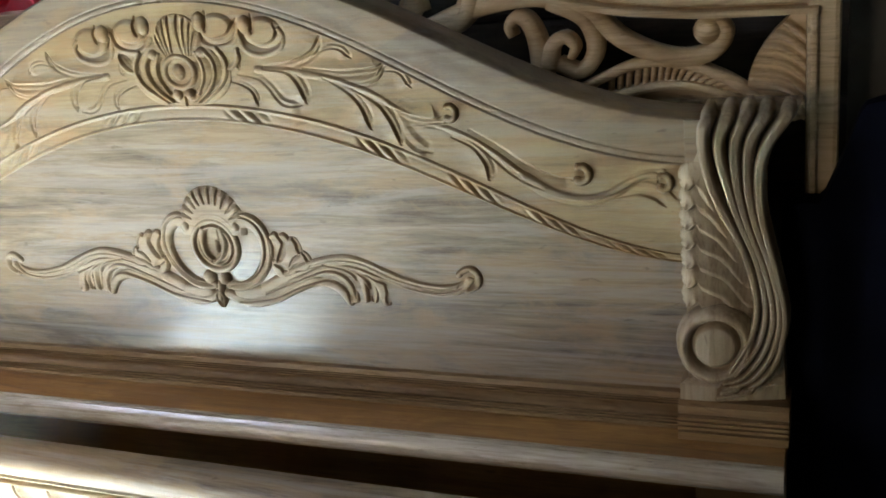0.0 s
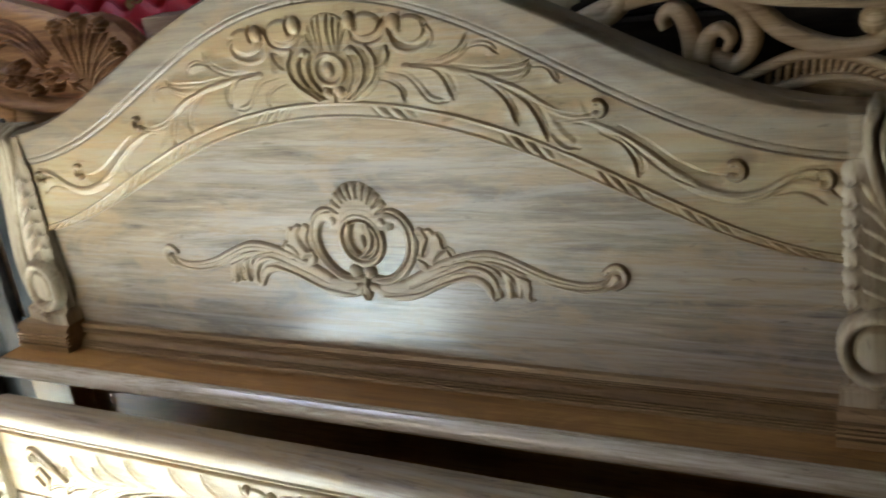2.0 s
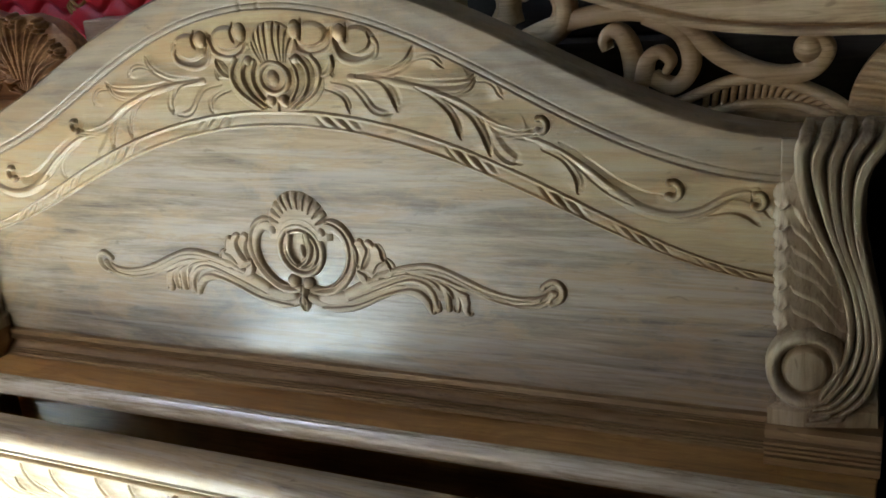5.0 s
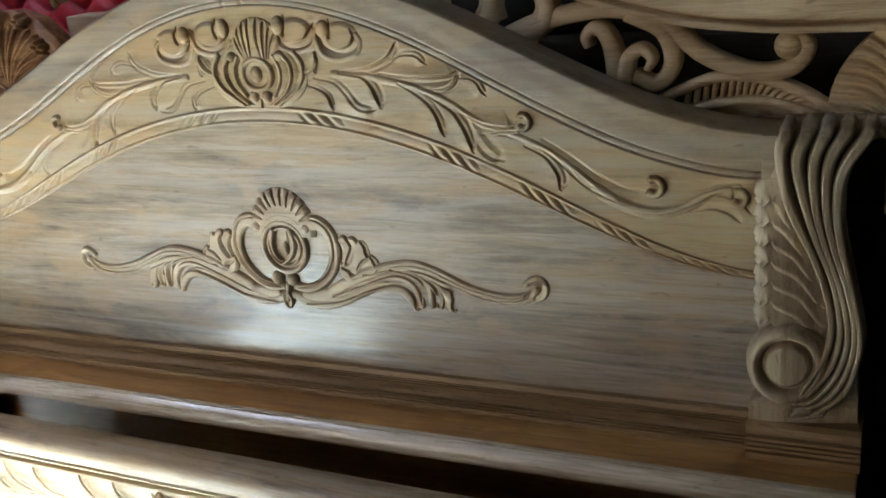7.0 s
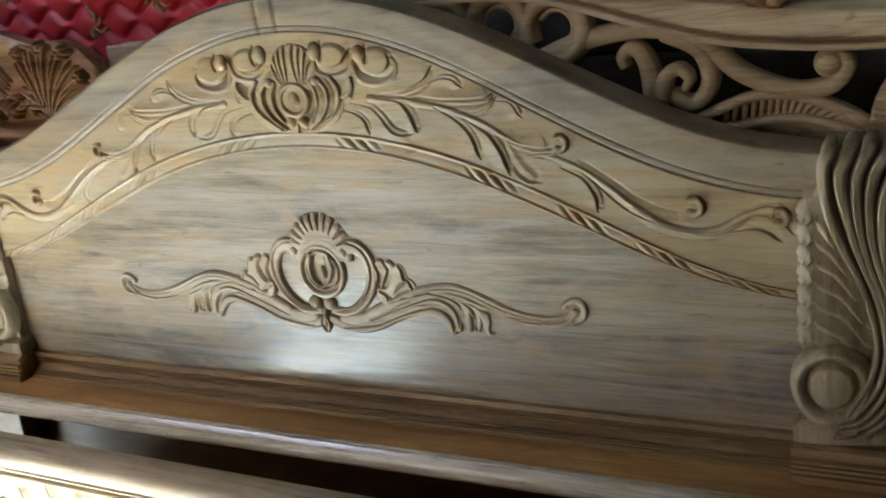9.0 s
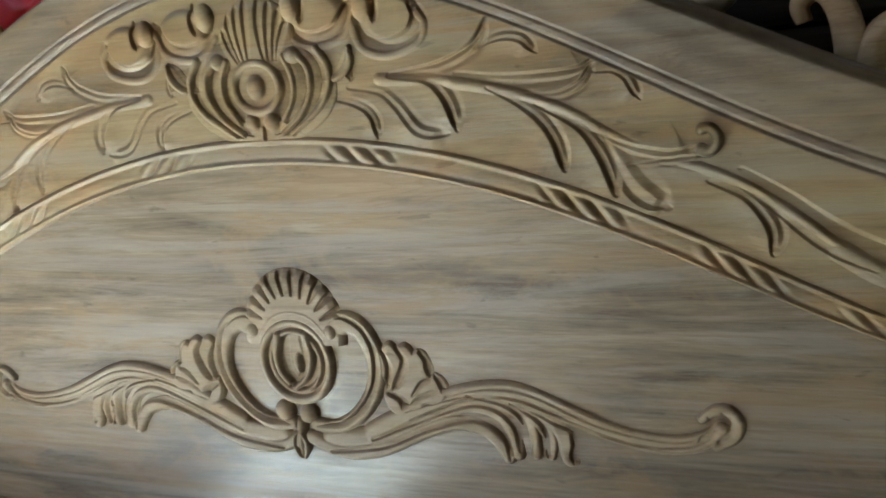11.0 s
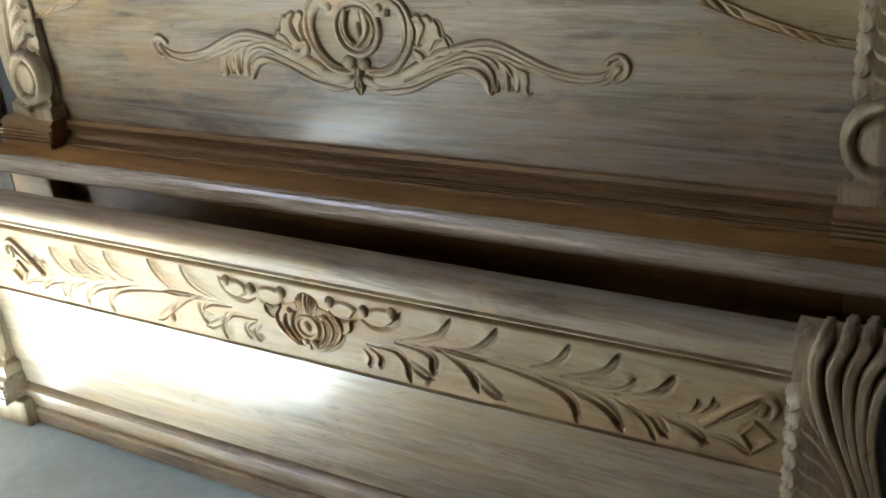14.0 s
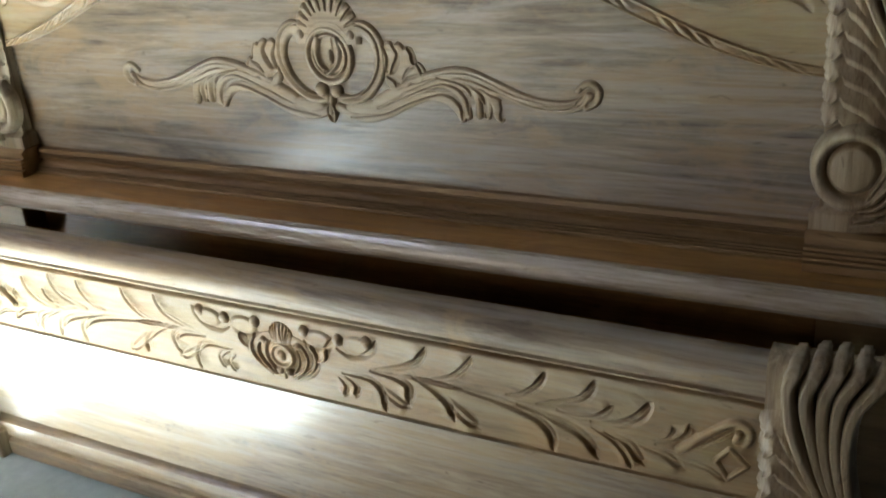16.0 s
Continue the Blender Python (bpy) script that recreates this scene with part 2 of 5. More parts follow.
def nearest(X, Z, c, reach):
    """For the grid's places near the curve c: where they are, how far off (signed), and how far along (0 to 1)."""
    lo, hi = c.min(0) - reach, c.max(0) + reach
    sel = np.nonzero((X > lo[0]) & (X < hi[0]) & (Z > lo[1]) & (Z < hi[1]))
    if not len(sel[0]):
        return None
    x, z = X[sel], Z[sel]
    best = np.full(len(x), 1e9)
    side, along = np.zeros(len(x)), np.zeros(len(x))
    d = np.diff(c, axis=0)
    ln = np.maximum(np.hypot(d[:, 0], d[:, 1]), 1e-9)
    cum = np.concatenate([[0], np.cumsum(ln)])
    for k in range(len(d)):
        ux, uz = d[k] / ln[k]
        rx, rz = x - c[k, 0], z - c[k, 1]
        t = np.clip(rx * ux + rz * uz, 0, ln[k])
        dx, dz = rx - t * ux, rz - t * uz
        r = np.hypot(dx, dz)
        nearer = r < best
        best[nearer] = r[nearer]
        side[nearer] = np.sign(ux * rz - uz * rx)[nearer] * r[nearer]
        along[nearer] = ((cum[k] + t) / cum[-1])[nearer]
    return sel, side, along, best


def bead(H, X, Z, pts, w0, w1, h, n=40, crisp=1.25):
    """Raise a rounded rib along a curve."""
    hit = nearest(X, Z, curve_points(pts, n), max(w0, w1))
    if hit:
        sel, side, along, r = hit
        w = w0 + (w1 - w0) * along
        s = np.clip(1 - (r / w) ** 2, 0, 1)
        H[sel] = np.maximum(H[sel], np.where(s > 0, h * (1 - (1 - s) ** crisp), -1))


def leaf(H, X, Z, pts, w, h, turn=1, n=28, start=0.3, veins=1.0):
    """Raise a leaf along a curve: it climbs towards its tip; one flank is steep, the other runs out slowly."""
    hit = nearest(X, Z, curve_points(pts, n), w * 1.2)
    if hit:
        sel, side, along, r = hit
        a = np.clip(along, 0, 1)
        ww = w * np.where(a < 0.7, start + (1 - start) * np.sin(a / 0.7 * np.pi / 2), np.sqrt(np.clip(1 - ((a - 0.7) / 0.34) ** 2, 0.02, 1)))
        s = np.clip(side * turn / ww, -1, 1)
        flank = np.where(s < 0.6, ((s + 1) / 1.6) ** 1.7, np.sqrt(np.clip(1 - ((s - 0.6) / 0.4) ** 2, 0, 1)))
        vein = 1 - veins * (0.30 * np.exp(-((s - 0.12) / 0.14) ** 2) + 0.22 * np.exp(-((s + 0.42) / 0.14) ** 2))
        up = h * (0.2 + 0.8 * np.sqrt(a)) * flank * vein
        H[sel] = np.maximum(H[sel], np.where(r < ww, up, -1))


def gouge(H, X, Z, pts, w, turn, depth, n=32, lead=0.12):
    """Cut a gouge stroke: it deepens and widens towards its tip; one wall is steep, the other runs out slowly."""
    hit = nearest(X, Z, curve_points(pts, n), w * 1.1)
    if hit:
        sel, side, along, r = hit
        a = np.clip(along, 0, 1)
        ww = w * np.where(a < 0.72, 0.35 + 0.65 * np.sin(a / 0.72 * np.pi / 2), np.sqrt(np.clip(1 - ((a - 0.72) / 0.31) ** 2, 0.02, 1)))
        s = np.clip(side * turn / ww, -1, 1)
        cut = np.where(s < 0.66, ((s + 1) / 1.66) ** 1.15, np.clip((1 - s) / 0.34, 0, 1) ** 0.8)
        down = depth * (lead + (1 - lead) * np.clip(a / 0.88, 0, 1) ** 1.4) * np.clip((1 - a) * 14 + 0.35, 0, 1) * cut
        solid = H[sel] > -0.9
        H[sel] = np.where((r < ww) & solid, H[sel] - down, H[sel])


def ring(H, X, Z, cx, cz, rx, rz, w, h):
    r = np.hypot((X - cx) / rx, (Z - cz) / rz)
    s = np.clip(1 - ((r - 1) * min(rx, rz) / w) ** 2, 0, 1)
    np.maximum(H, np.where(s > 0, h * np.sqrt(s), -1), out=H)


def dome(H, X, Z, cx, cz, rx, rz, h):
    s = np.clip(1 - ((X - cx) / rx) ** 2 - ((Z - cz) / rz) ** 2, 0, 1)
    np.maximum(H, np.where(s > 0, h * np.sqrt(s), -1), out=H)


def carve(name, parent, material, draw, pts, pad, face, step=0.0014, label=""):
    """A carved piece that stands proud of a face: draw(H, X, Z) raises it, face(X, Z) is the ground."""
    p = np.array(pts, float)
    lo, hi = p.min(0) - pad, p.max(0) + pad
    nx, nz = max(int((hi[0] - lo[0]) / step), 6), max(int((hi[1] - lo[1]) / step), 6)
    X, Z = np.meshgrid(np.linspace(lo[0], hi[0], nx), np.linspace(lo[1], hi[1], nz), indexing="ij")
    H = np.full_like(X, -1.0)
    draw(H, X, Z)
    up = H > 0.0003
    Y = face(X, Z) - np.where(up, H, -0.0015)
    idx = np.arange(nx * nz).reshape(nx, nz)
    any_up = up[:-1, :-1] | up[1:, :-1] | up[1:, 1:] | up[:-1, 1:]
    q = np.stack([idx[:-1, :-1], idx[1:, :-1], idx[1:, 1:], idx[:-1, 1:]], -1)[any_up]
    used, q = np.unique(q, return_inverse=True)
    P = np.stack([X, Y, Z + Z0], -1).reshape(-1, 3)[used]
    me = bpy.data.meshes.new(name)
    me.from_pydata(P.tolist(), [], q.reshape(-1, 4).tolist())
    me.update()
    return link_mesh(name, me, material, parent, label)


def box_bm(bm, x0, x1, y0, y1, z0, z1, bevel=0.0, m=None):
    r = bmesh.ops.create_cube(bm, size=1.0)
    bmesh.ops.transform(bm, verts=r["verts"], matrix=Matrix.Translation(((x0 + x1) / 2, (y0 + y1) / 2, (z0 + z1) / 2)) @ Matrix.Diagonal((x1 - x0, y1 - y0, z1 - z0, 1)))
    if bevel:
        es = list({e for v in r["verts"] for e in v.link_edges})
        out = bmesh.ops.bevel(bm, geom=es, offset=bevel, segments=2, affect="EDGES", profile=0.5)
        vs = list({v for f in out["faces"] for v in f.verts} | {v for v in r["verts"] if v.is_valid})
    else:
        vs = r["verts"]
    if m is not None:
        bmesh.ops.transform(bm, verts=vs, matrix=m)
    return bm


def boxed(name, dims, material, parent=None, label="", bevel=0.004, m=None):
    return part(name, box_bm(bmesh.new(), *dims, bevel=bevel, m=m), material, parent, label)


def extrusion(name, prof, x0, x1, material, parent=None, label=""):
    """A moulding: a profile of (y, z) drawn along x, closed at both ends."""
    bm = bmesh.new()
    rows = []
    for x in np.linspace(x0, x1, 9):
        rows.append([bm.verts.new((x, y, z)) for y, z in prof])
    for a, b in zip(rows, rows[1:]):
        for i in range(len(prof)):
            j = (i + 1) % len(prof)
            bm.faces.new((a[i], a[j], b[j], b[i]))
    bm.faces.new(rows[0])
    bm.faces.new(list(reversed(rows[-1])))
    bm.normal_update()
    for e in bm.edges:
        e.smooth = e.calc_face_angle(0.0) < 0.5
    return part(name, bm, material, parent, label, smooth=True)


def tube(name, pts, r0, r1, y, depth, material, parent=None, label="", n=36, m=12, flat=0.55):
    """A carved, rounded bar that follows a curve in the board's plane."""
    c = curve_points(pts, n)
    d = np.gradient(c, axis=0)
    d /= np.maximum(np.hypot(d[:, 0], d[:, 1])[:, None], 1e-9)
    nx, nz = -d[:, 1], d[:, 0]
    bm = bmesh.new()
    rows = []
    for k in range(n):
        r = r0 + (r1 - r0) * k / (n - 1)
        row = []
        for j in range(m):
            a = 2 * math.pi * j / m
            ca, sa = math.cos(a), math.sin(a)
            ca = math.copysign(abs(ca) ** flat, ca)
            sa = math.copysign(abs(sa) ** flat, sa)
            row.append(bm.verts.new((c[k, 0] + nx[k] * r * ca, y + depth * sa, c[k, 1] + nz[k] * r * ca)))
        rows.append(row)
    for a, b in zip(rows, rows[1:]):
        for j in range(m):
            bm.faces.new((a[j], a[(j + 1) % m], b[(j + 1) % m], b[j]))
    bm.faces.new(rows[0])
    bm.faces.new(list(reversed(rows[-1])))
    return part(name, bm, material, parent, label, smooth=True)


def ball(name, x, y, z, rx, ry, rz, material, parent=None, label="", knobs=0.0):
    bm = bmesh.new()
    bmesh.ops.create_icosphere(bm, subdivisions=3, radius=1.0)
    for v in bm.verts:
        k = 1 + knobs * noise.noise(v.co * 4.0)
        v.co = Vector((x + v.co.x * rx * k, y + v.co.y * ry * k, z + v.co.z * rz * k))
    return part(name, bm, material, parent, label, smooth=True)


# ---- the room ----
Z0 = 0.667  # height of the headboard panel's lower edge

# roof openings placed so that the sun patches give the boards their glare
GAPS = [(-2.82, -1.40, -1.78, -1.31), (-2.82, -2.05, -1.31, -1.13), (-2.36, -1.80, -2.32, -2.05), (-2.68, -2.30, -2.80, -2.50)]


def wall_box(name, dims, material, label):
    ob = boxed(name, dims, material, bevel=0.0)
    return tagged(ob, label, name.split("_")[0], kind="structure")


def build_room():
    bm = bmesh.new()
    box_bm(bm, -6, 6, -8, 6, -0.12, 0.0)
    tagged(part("floor", bm, M_FLOOR), "worn blue-grey cement floor with dark smears", "floor", kind="structure")
    wall_box("wall_north", (-3.2, 3.2, 1.5, 1.65, 0, 3.2), M_WALL, "pale teal limewashed wall behind the furniture")
    # unseen walls, added to shut out the sky; their plaster is coloured dim
    wall_box("wall_east", (2.9, 3.05, -4.4, 1.5, 0, 3.2), M_DIMWALL, "unseen brown-grey wall added to close the room, dimness in its colour")
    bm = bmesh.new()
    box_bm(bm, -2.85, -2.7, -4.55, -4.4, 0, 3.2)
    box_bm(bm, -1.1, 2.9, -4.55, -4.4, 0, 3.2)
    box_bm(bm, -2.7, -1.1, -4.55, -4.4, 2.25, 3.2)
    tagged(part("wall_south", bm, M_DIMWALL), "unseen dim-coloured brown-grey wall with a doorway added for the fill lamp", "wall", kind="structure")
    # unseen slab that keeps the sky out behind the fill lamp
    wall_box("door_1", (-2.75, -1.05, -4.66, -4.60, 0, 2.3), M_DIMWALL, "unseen grey slab added to close the doorway behind the fill lamp")
    wall_box("wall_west", (-3.0, -2.85, -4.4, 1.5, 0, 3.2), M_DIMWALL, "unseen brown-grey wall added to close the room, dimness in its colour")
    # unseen roof sheets, added with gaps that let the sun and the sky in
    xs = [-3.2, 3.2] + [v for g in GAPS for v in g[:2]]
    ys = [-4.6, 1.7] + [v for g in GAPS for v in g[2:]]
    bm = bmesh.new()
    for x0, x1 in zip(sorted(xs), sorted(xs)[1:]):
        for y0, y1 in zip(sorted(ys), sorted(ys)[1:]):
            cx, cy = (x0 + x1) / 2, (y0 + y1) / 2
            if not any(a < cx < b and c < cy < d for a, b, c, d in GAPS):
                box_bm(bm, x0, x1, y0, y1, 3.2, 3.22)
    tagged(part("ceiling", bm, M_CEIL), "unseen grey roof sheets, gaps added to place the sun patches", "ceiling", kind="structure")


build_room()

# ---- the carved headboard ----
SPAN = 0.86


def ogee(c, x):
    return Z0 + sum(a * np.cos(k * np.pi * x / SPAN) for k, a in enumerate(c))


CREST = (0.5796, 0.134, -0.0074, 0.0005)
LINE = (0.5025, 0.1418, 0.0003, -0.0017)
ROPE = (0.3660, 0.124, -0.014, 0.0011)
ARCH = (0.3387, 0.1168, -0.0089, -0.0001)

MID = 0.012  # the frieze's middle, a little off the headboard's

# gouge cuts of the frieze's half: curve as (x, height over the panel's lower edge), half width, steep side, depth
LEAF_CUTS = [
    ([(0.126, 0.555), (0.129, 0.544), (0.127, 0.53)], 0.004, -1, 0.008),
    ([(0.105, 0.512), (0.126, 0.508), (0.143, 0.5), (0.152, 0.487), (0.152, 0.47)], 0.0057, -1, 0.009),
    ([(0.124, 0.523), (0.16, 0.518), (0.18, 0.502), (0.2, 0.477), (0.228, 0.47)], 0.008, -1, 0.006),
    ([(0.172, 0.531), (0.213, 0.527), (0.232, 0.512), (0.241, 0.493), (0.241, 0.473)], 0.0086, -1, 0.01),
    ([(0.277, 0.511), (0.31, 0.495), (0.332, 0.477), (0.345, 0.455), (0.348, 0.428)], 0.0075, -1, 0.01),
    ([(0.324, 0.492), (0.366, 0.471), (0.386, 0.444), (0.394, 0.423), (0.396, 0.403)], 0.008, -1, 0.011),
    ([(0.389, 0.463), (0.405, 0.435), (0.419, 0.412), (0.442, 0.392)], 0.0149, -1, 0.006),
    ([(0.482, 0.412), (0.513, 0.4), (0.53, 0.383), (0.539, 0.363), (0.535, 0.344)], 0.008, -1, 0.01),
]
BLADE_CUTS = [
    ([(0.172, 0.531), (0.224, 0.533), (0.256, 0.543), (0.272, 0.555), (0.28, 0.573)], 0.0069, 1, 0.009),
    ([(0.267, 0.55), (0.293, 0.559), (0.315, 0.556), (0.328, 0.541)], 0.0057, -1, 0.006),
    ([(0.244, 0.526), (0.293, 0.516), (0.341, 0.514), (0.369, 0.517), (0.384, 0.528)], 0.0075, 1, 0.007),
    ([(0.311, 0.501), (0.344, 0.497), (0.369, 0.505), (0.382, 0.523)], 0.0052, 1, 0.005),
    ([(0.382, 0.518), (0.401, 0.519), (0.415, 0.51), (0.423, 0.491)], 0.0057, -1, 0.006),
    ([(0.365, 0.464), (0.411, 0.442), (0.443, 0.434), (0.460, 0.436), (0.470, 0.441)], 0.0075, 1, 0.008),
    ([(0.409, 0.428), (0.456, 0.43), (0.479, 0.433)], 0.0046, 1, 0.004),
]
TRAIL_CUTS = [
    ([(0.51, 0.419), (0.544, 0.394), (0.578, 0.366), (0.611, 0.346), (0.640, 0.337), (0.660, 0.340)], 0.0115, 1, 0.008),
    ([(0.438, 0.43), (0.492, 0.418), (0.531, 0.392), (0.577, 0.352), (0.619, 0.329)], 0.0057, -1, 0.004),
    ([(0.585, 0.342), (0.627, 0.315), (0.678, 0.303), (0.728, 0.315), (0.768, 0.337), (0.79, 0.338)], 0.0069, 1, 0.005),
    ([(0.624, 0.332), (0.67, 0.322), (0.708, 0.328), (0.744, 0.348), (0.78, 0.359), (0.805, 0.35)], 0.0057, -1, 0.004),
    ([(0.79, 0.352), (0.794, 0.343), (0.792, 0.333)], 0.0057, -1, 0.008),
    ([(0.728, 0.316), (0.76, 0.325), (0.785, 0.319), (0.799, 0.304)], 0.0069, -1, 0.007),
    ([(0.744, 0.336), (0.776, 0.343), (0.806, 0.33), (0.816, 0.315)], 0.0057, -1, 0.005),
]
# raised stems: curve, half widths at both ends, height
STEMS = [
    ([(0.160, 0.528), (0.230, 0.520), (0.293, 0.506), (0.345, 0.487), (0.400, 0.455), (0.445, 0.436), (0.500, 0.413), (0.545, 0.385), (0.590, 0.350)], 0.0050, 0.0035, 0.0030),
    ([(0.590, 0.345), (0.627, 0.322), (0.678, 0.311), (0.722, 0.321), (0.762, 0.346), (0.795, 0.352)], 0.0080, 0.0060, 0.0040),
]
EYES = [(0.481, 0.449, 0.0149, 0.0173), (0.678, 0.352, 0.0173, 0.0195), (0.798, 0.339, 0.0149, 0.0173)]
# cups beside the plume: rim, and the ball at its upper end
CUPS = [
    ([(0.060, 0.595), (0.073, 0.581), (0.096, 0.575), (0.122, 0.583), (0.136, 0.608)], (0.067, 0.609, 0.0126, 0.0161)),
    ([(0.139, 0.590), (0.149, 0.568), (0.176, 0.559), (0.203, 0.568), (0.212, 0.586), (0.205, 0.598)], (0.151, 0.600, 0.0126, 0.0149)),
]


def rosette(H, X, Z, z, k=1.0, xc=0.0):
    """An oval rose: a ringed bud with thin petals wrapped round it on either side, deep cuts between them."""
    dome(H, X, Z, xc, z - 0.004 * k, 0.096 * k, 0.060 * k, 0.0045)
    for side in (-1, 1):
        rows = (
            ([(0.076, 0.034), (0.088, 0.014), (0.086, -0.008), (0.071, -0.028), (0.036, -0.052)], 0.0052, 0.0060),
            ([(0.052, 0.032), (0.065, 0.014), (0.065, -0.008), (0.050, -0.032), (0.026, -0.050)], 0.0052, 0.0072),
            ([(0.036, 0.030), (0.045, 0.008), (0.043, -0.014), (0.028, -0.038)], 0.0045, 0.0070),
        )
        for c, w, h in rows:
            q = [(xc + side * k * x, z + k * d) for x, d in c]
            gouge(H, X, Z, [(x - side * 0.0105 * k, d + 0.001) for x, d in q], 0.0080 * k, side, 0.0042, lead=0.7)
        for c, w, h in rows:
            q = [(xc + side * k * x, z + k * d) for x, d in c]
            bead(H, X, Z, q, w * k, w * 0.7 * k, h, 40, 1.3)
        dome(H, X, Z, xc + side * 0.047 * k, z + 0.030 * k, 0.010 * k, 0.009 * k, 0.0096)
        leaf(H, X, Z, [(xc + side * 0.080 * k, z + 0.002 * k), (xc + side * 0.100 * k, z + 0.012 * k), (xc + side * 0.112 * k, z + 0.030 * k)], 0.013 * k, 0.0075, -side)
        dome(H, X, Z, xc + side * 0.012 * k, z - 0.037 * k, 0.0105 * k, 0.011 * k, 0.0100)
    dome(H, X, Z, xc, z, 0.033 * k, 0.031 * k, 0.0050)
    ring(H, X, Z, xc, z, 0.028 * k, 0.026 * k, 0.0056 * k, 0.0085)
    dome(H, X, Z, xc - 0.001, z, 0.0135 * k, 0.0155 * k, 0.0105)
    bead(H, X, Z, [(xc, z - 0.044 * k), (xc, z - 0.056 * k)], 0.004 * k, 0.003 * k, 0.007)


def plume(H, X, Z, z, k=1.0, xc=0.0):
    """A little fan of flutes over the rose, parted in two wings."""
    dome(H, X, Z, xc, z + 0.052 * k, 0.047 * k, 0.045 * k, 0.0070)
    for side in (-1, 1):
        for dx, dz in ((0.009, 0.094), (0.021, 0.089), (0.032, 0.080), (0.041, 0.066)):
            c = [(xc + side * dx * k, z + dz * k), (xc + side * dx * 0.90 * k, z + 0.060 * k), (xc + side * (0.006 + dx * 0.45) * k, z + 0.030 * k)]
            gouge(H, X, Z, c[::-1], 0.0058 * k, 1, 0.0050, lead=0.4)


def lift(H, X, Z, pts, w, turn, h):
    """Swell the leaf on the steep side of a cut, higher towards the cut's tip."""
    hit = nearest(X, Z, curve_points(pts, 32), w * 4.5)
    if hit:
        sel, side, along, r = hit
        s = side * turn / w
        up = h * np.clip(along * 1.3, 0, 1) * np.exp(-(((s - 0.7) / 2.1) ** 2)) * np.clip(1 - r / (w * 4.5), 0, 1) * np.clip((s + 0.4) * 2, 0, 1) * np.clip((1 - along) * 9, 0, 1)
        H[sel] = np.maximum(H[sel], up)


def halves(c):
    """The two ways to lay a half pattern: as it is, and mirrored about x = c."""
    return ((lambda p: p, 1), (lambda p: [(2 * c - x, z) for x, z in p], -1))


def cut_frieze(X, Z):
    """The frieze's face: swelling leaves, cups, stems and gouge cuts on both halves; height over its ground."""
    H = np.zeros_like(X)
    cuts = LEAF_CUTS + BLADE_CUTS + TRAIL_CUTS
    for f, t in halves(MID):
        for p, w, turn, d in LEAF_CUTS + BLADE_CUTS:
            lift(H, X, Z, f(p), w * 1.25, turn * t, 0.0045)
        for p, a, b, h in STEMS:
            bead(H, X, Z, f(p), a * 1.3, b * 1.3, h, 60, 1.0)
        for p, ball_ in CUPS:
            q = np.array(f(p))
            cx, cz = q[:, 0].mean(), q[:, 1].mean() + 0.008
            s = np.clip(1 - ((X - cx) / 0.033) ** 2 - ((Z - cz) / 0.025) ** 2, 0, 1)
            np.maximum(H, 0.0050 * np.clip(s * 2.2, 0, 1) ** 0.7, out=H)
    for f, t in halves(MID):
        for p, w, turn, d in cuts:
            gouge(H, X, Z, f(p), w * 1.2, turn * t, d * 0.70, lead=0.25)
        for p, (bx, bz, rx, rz) in CUPS:
            gouge(H, X, Z, f(p), 0.0095, t, 0.0058, lead=0.75)
            bead(H, X, Z, [(x + (0.006 if x > q0 else -0.006) * 0.6, z - 0.009) for q0 in [sum(v for v, _ in f(p)) / len(p)] for x, z in f(p)], 0.0042, 0.0042, 0.0018)
            slot = [(bx + rx * 1.0, bz + rz), (bx + rx * 1.15, bz), (bx + rx * 0.9, bz - rz)]
            gouge(H, X, Z, f(slot), 0.0050, -1, 0.0060, lead=0.7)
    return H


def blade_curve(p, w, turn):
    """A curve drawn aside, towards the steep wall of a cut."""
    c = curve_points(p, 12)
    d = np.gradient(c, axis=0)
    d /= np.maximum(np.hypot(d[:, 0], d[:, 1])[:, None], 1e-9)
    c = c + turn * w * np.stack([-d[:, 1], d[:, 0]], -1)
    return [tuple(q) for q in c[1::2]]


def carve_frieze(hb, face):
    """Scroll eyes, balls and the rose, proud of the frieze's face."""
    for f, t in halves(MID):
        for x, z, rx, rz in EYES:
            def eye(H, X, Z):
                c = f([(x + rx * 0.62 * math.cos(a), z + rz * 0.62 * math.sin(a)) for a in (2.0, 1.2, 0.3, -0.6, -1.5, -2.2)])
                bead(H, X, Z, c, rx * 0.32, rx * 0.42, 0.0085, 40, 1.5)
                dome(H, X, Z, c[0][0], c[0][1], rx * 0.36, rz * 0.32, 0.0090)
            carve("scroll_eye", hb, M_FRIEZE, eye, f([(x, z)]), rx + 0.003, face, step=0.001)
        for p, (x, z, rx, rz) in CUPS:
            b = f([(x, z)])
            carve("carved_bud", hb, M_FRIEZE, lambda H, X, Z: dome(H, X, Z, b[0][0], b[0][1], rx, rz, 0.0090), b, rx + 0.006, face, step=0.001)
    carve("rosette", hb, M_FRIEZE, lambda H, X, Z: rosette(H, X, Z, 0.531, 1.0, MID + 0.003), [(-0.105, 0.465), (0.135, 0.60)], 0.02, face, step=0.0009, label="carved rose with curled petals")
    carve("plume", hb, M_FRIEZE, lambda H, X, Z: plume(H, X, Z, 0.528, 1.0, MID + 0.008), [(-0.04, 0.55), (0.08, 0.626)], 0.012, face, step=0.0009)


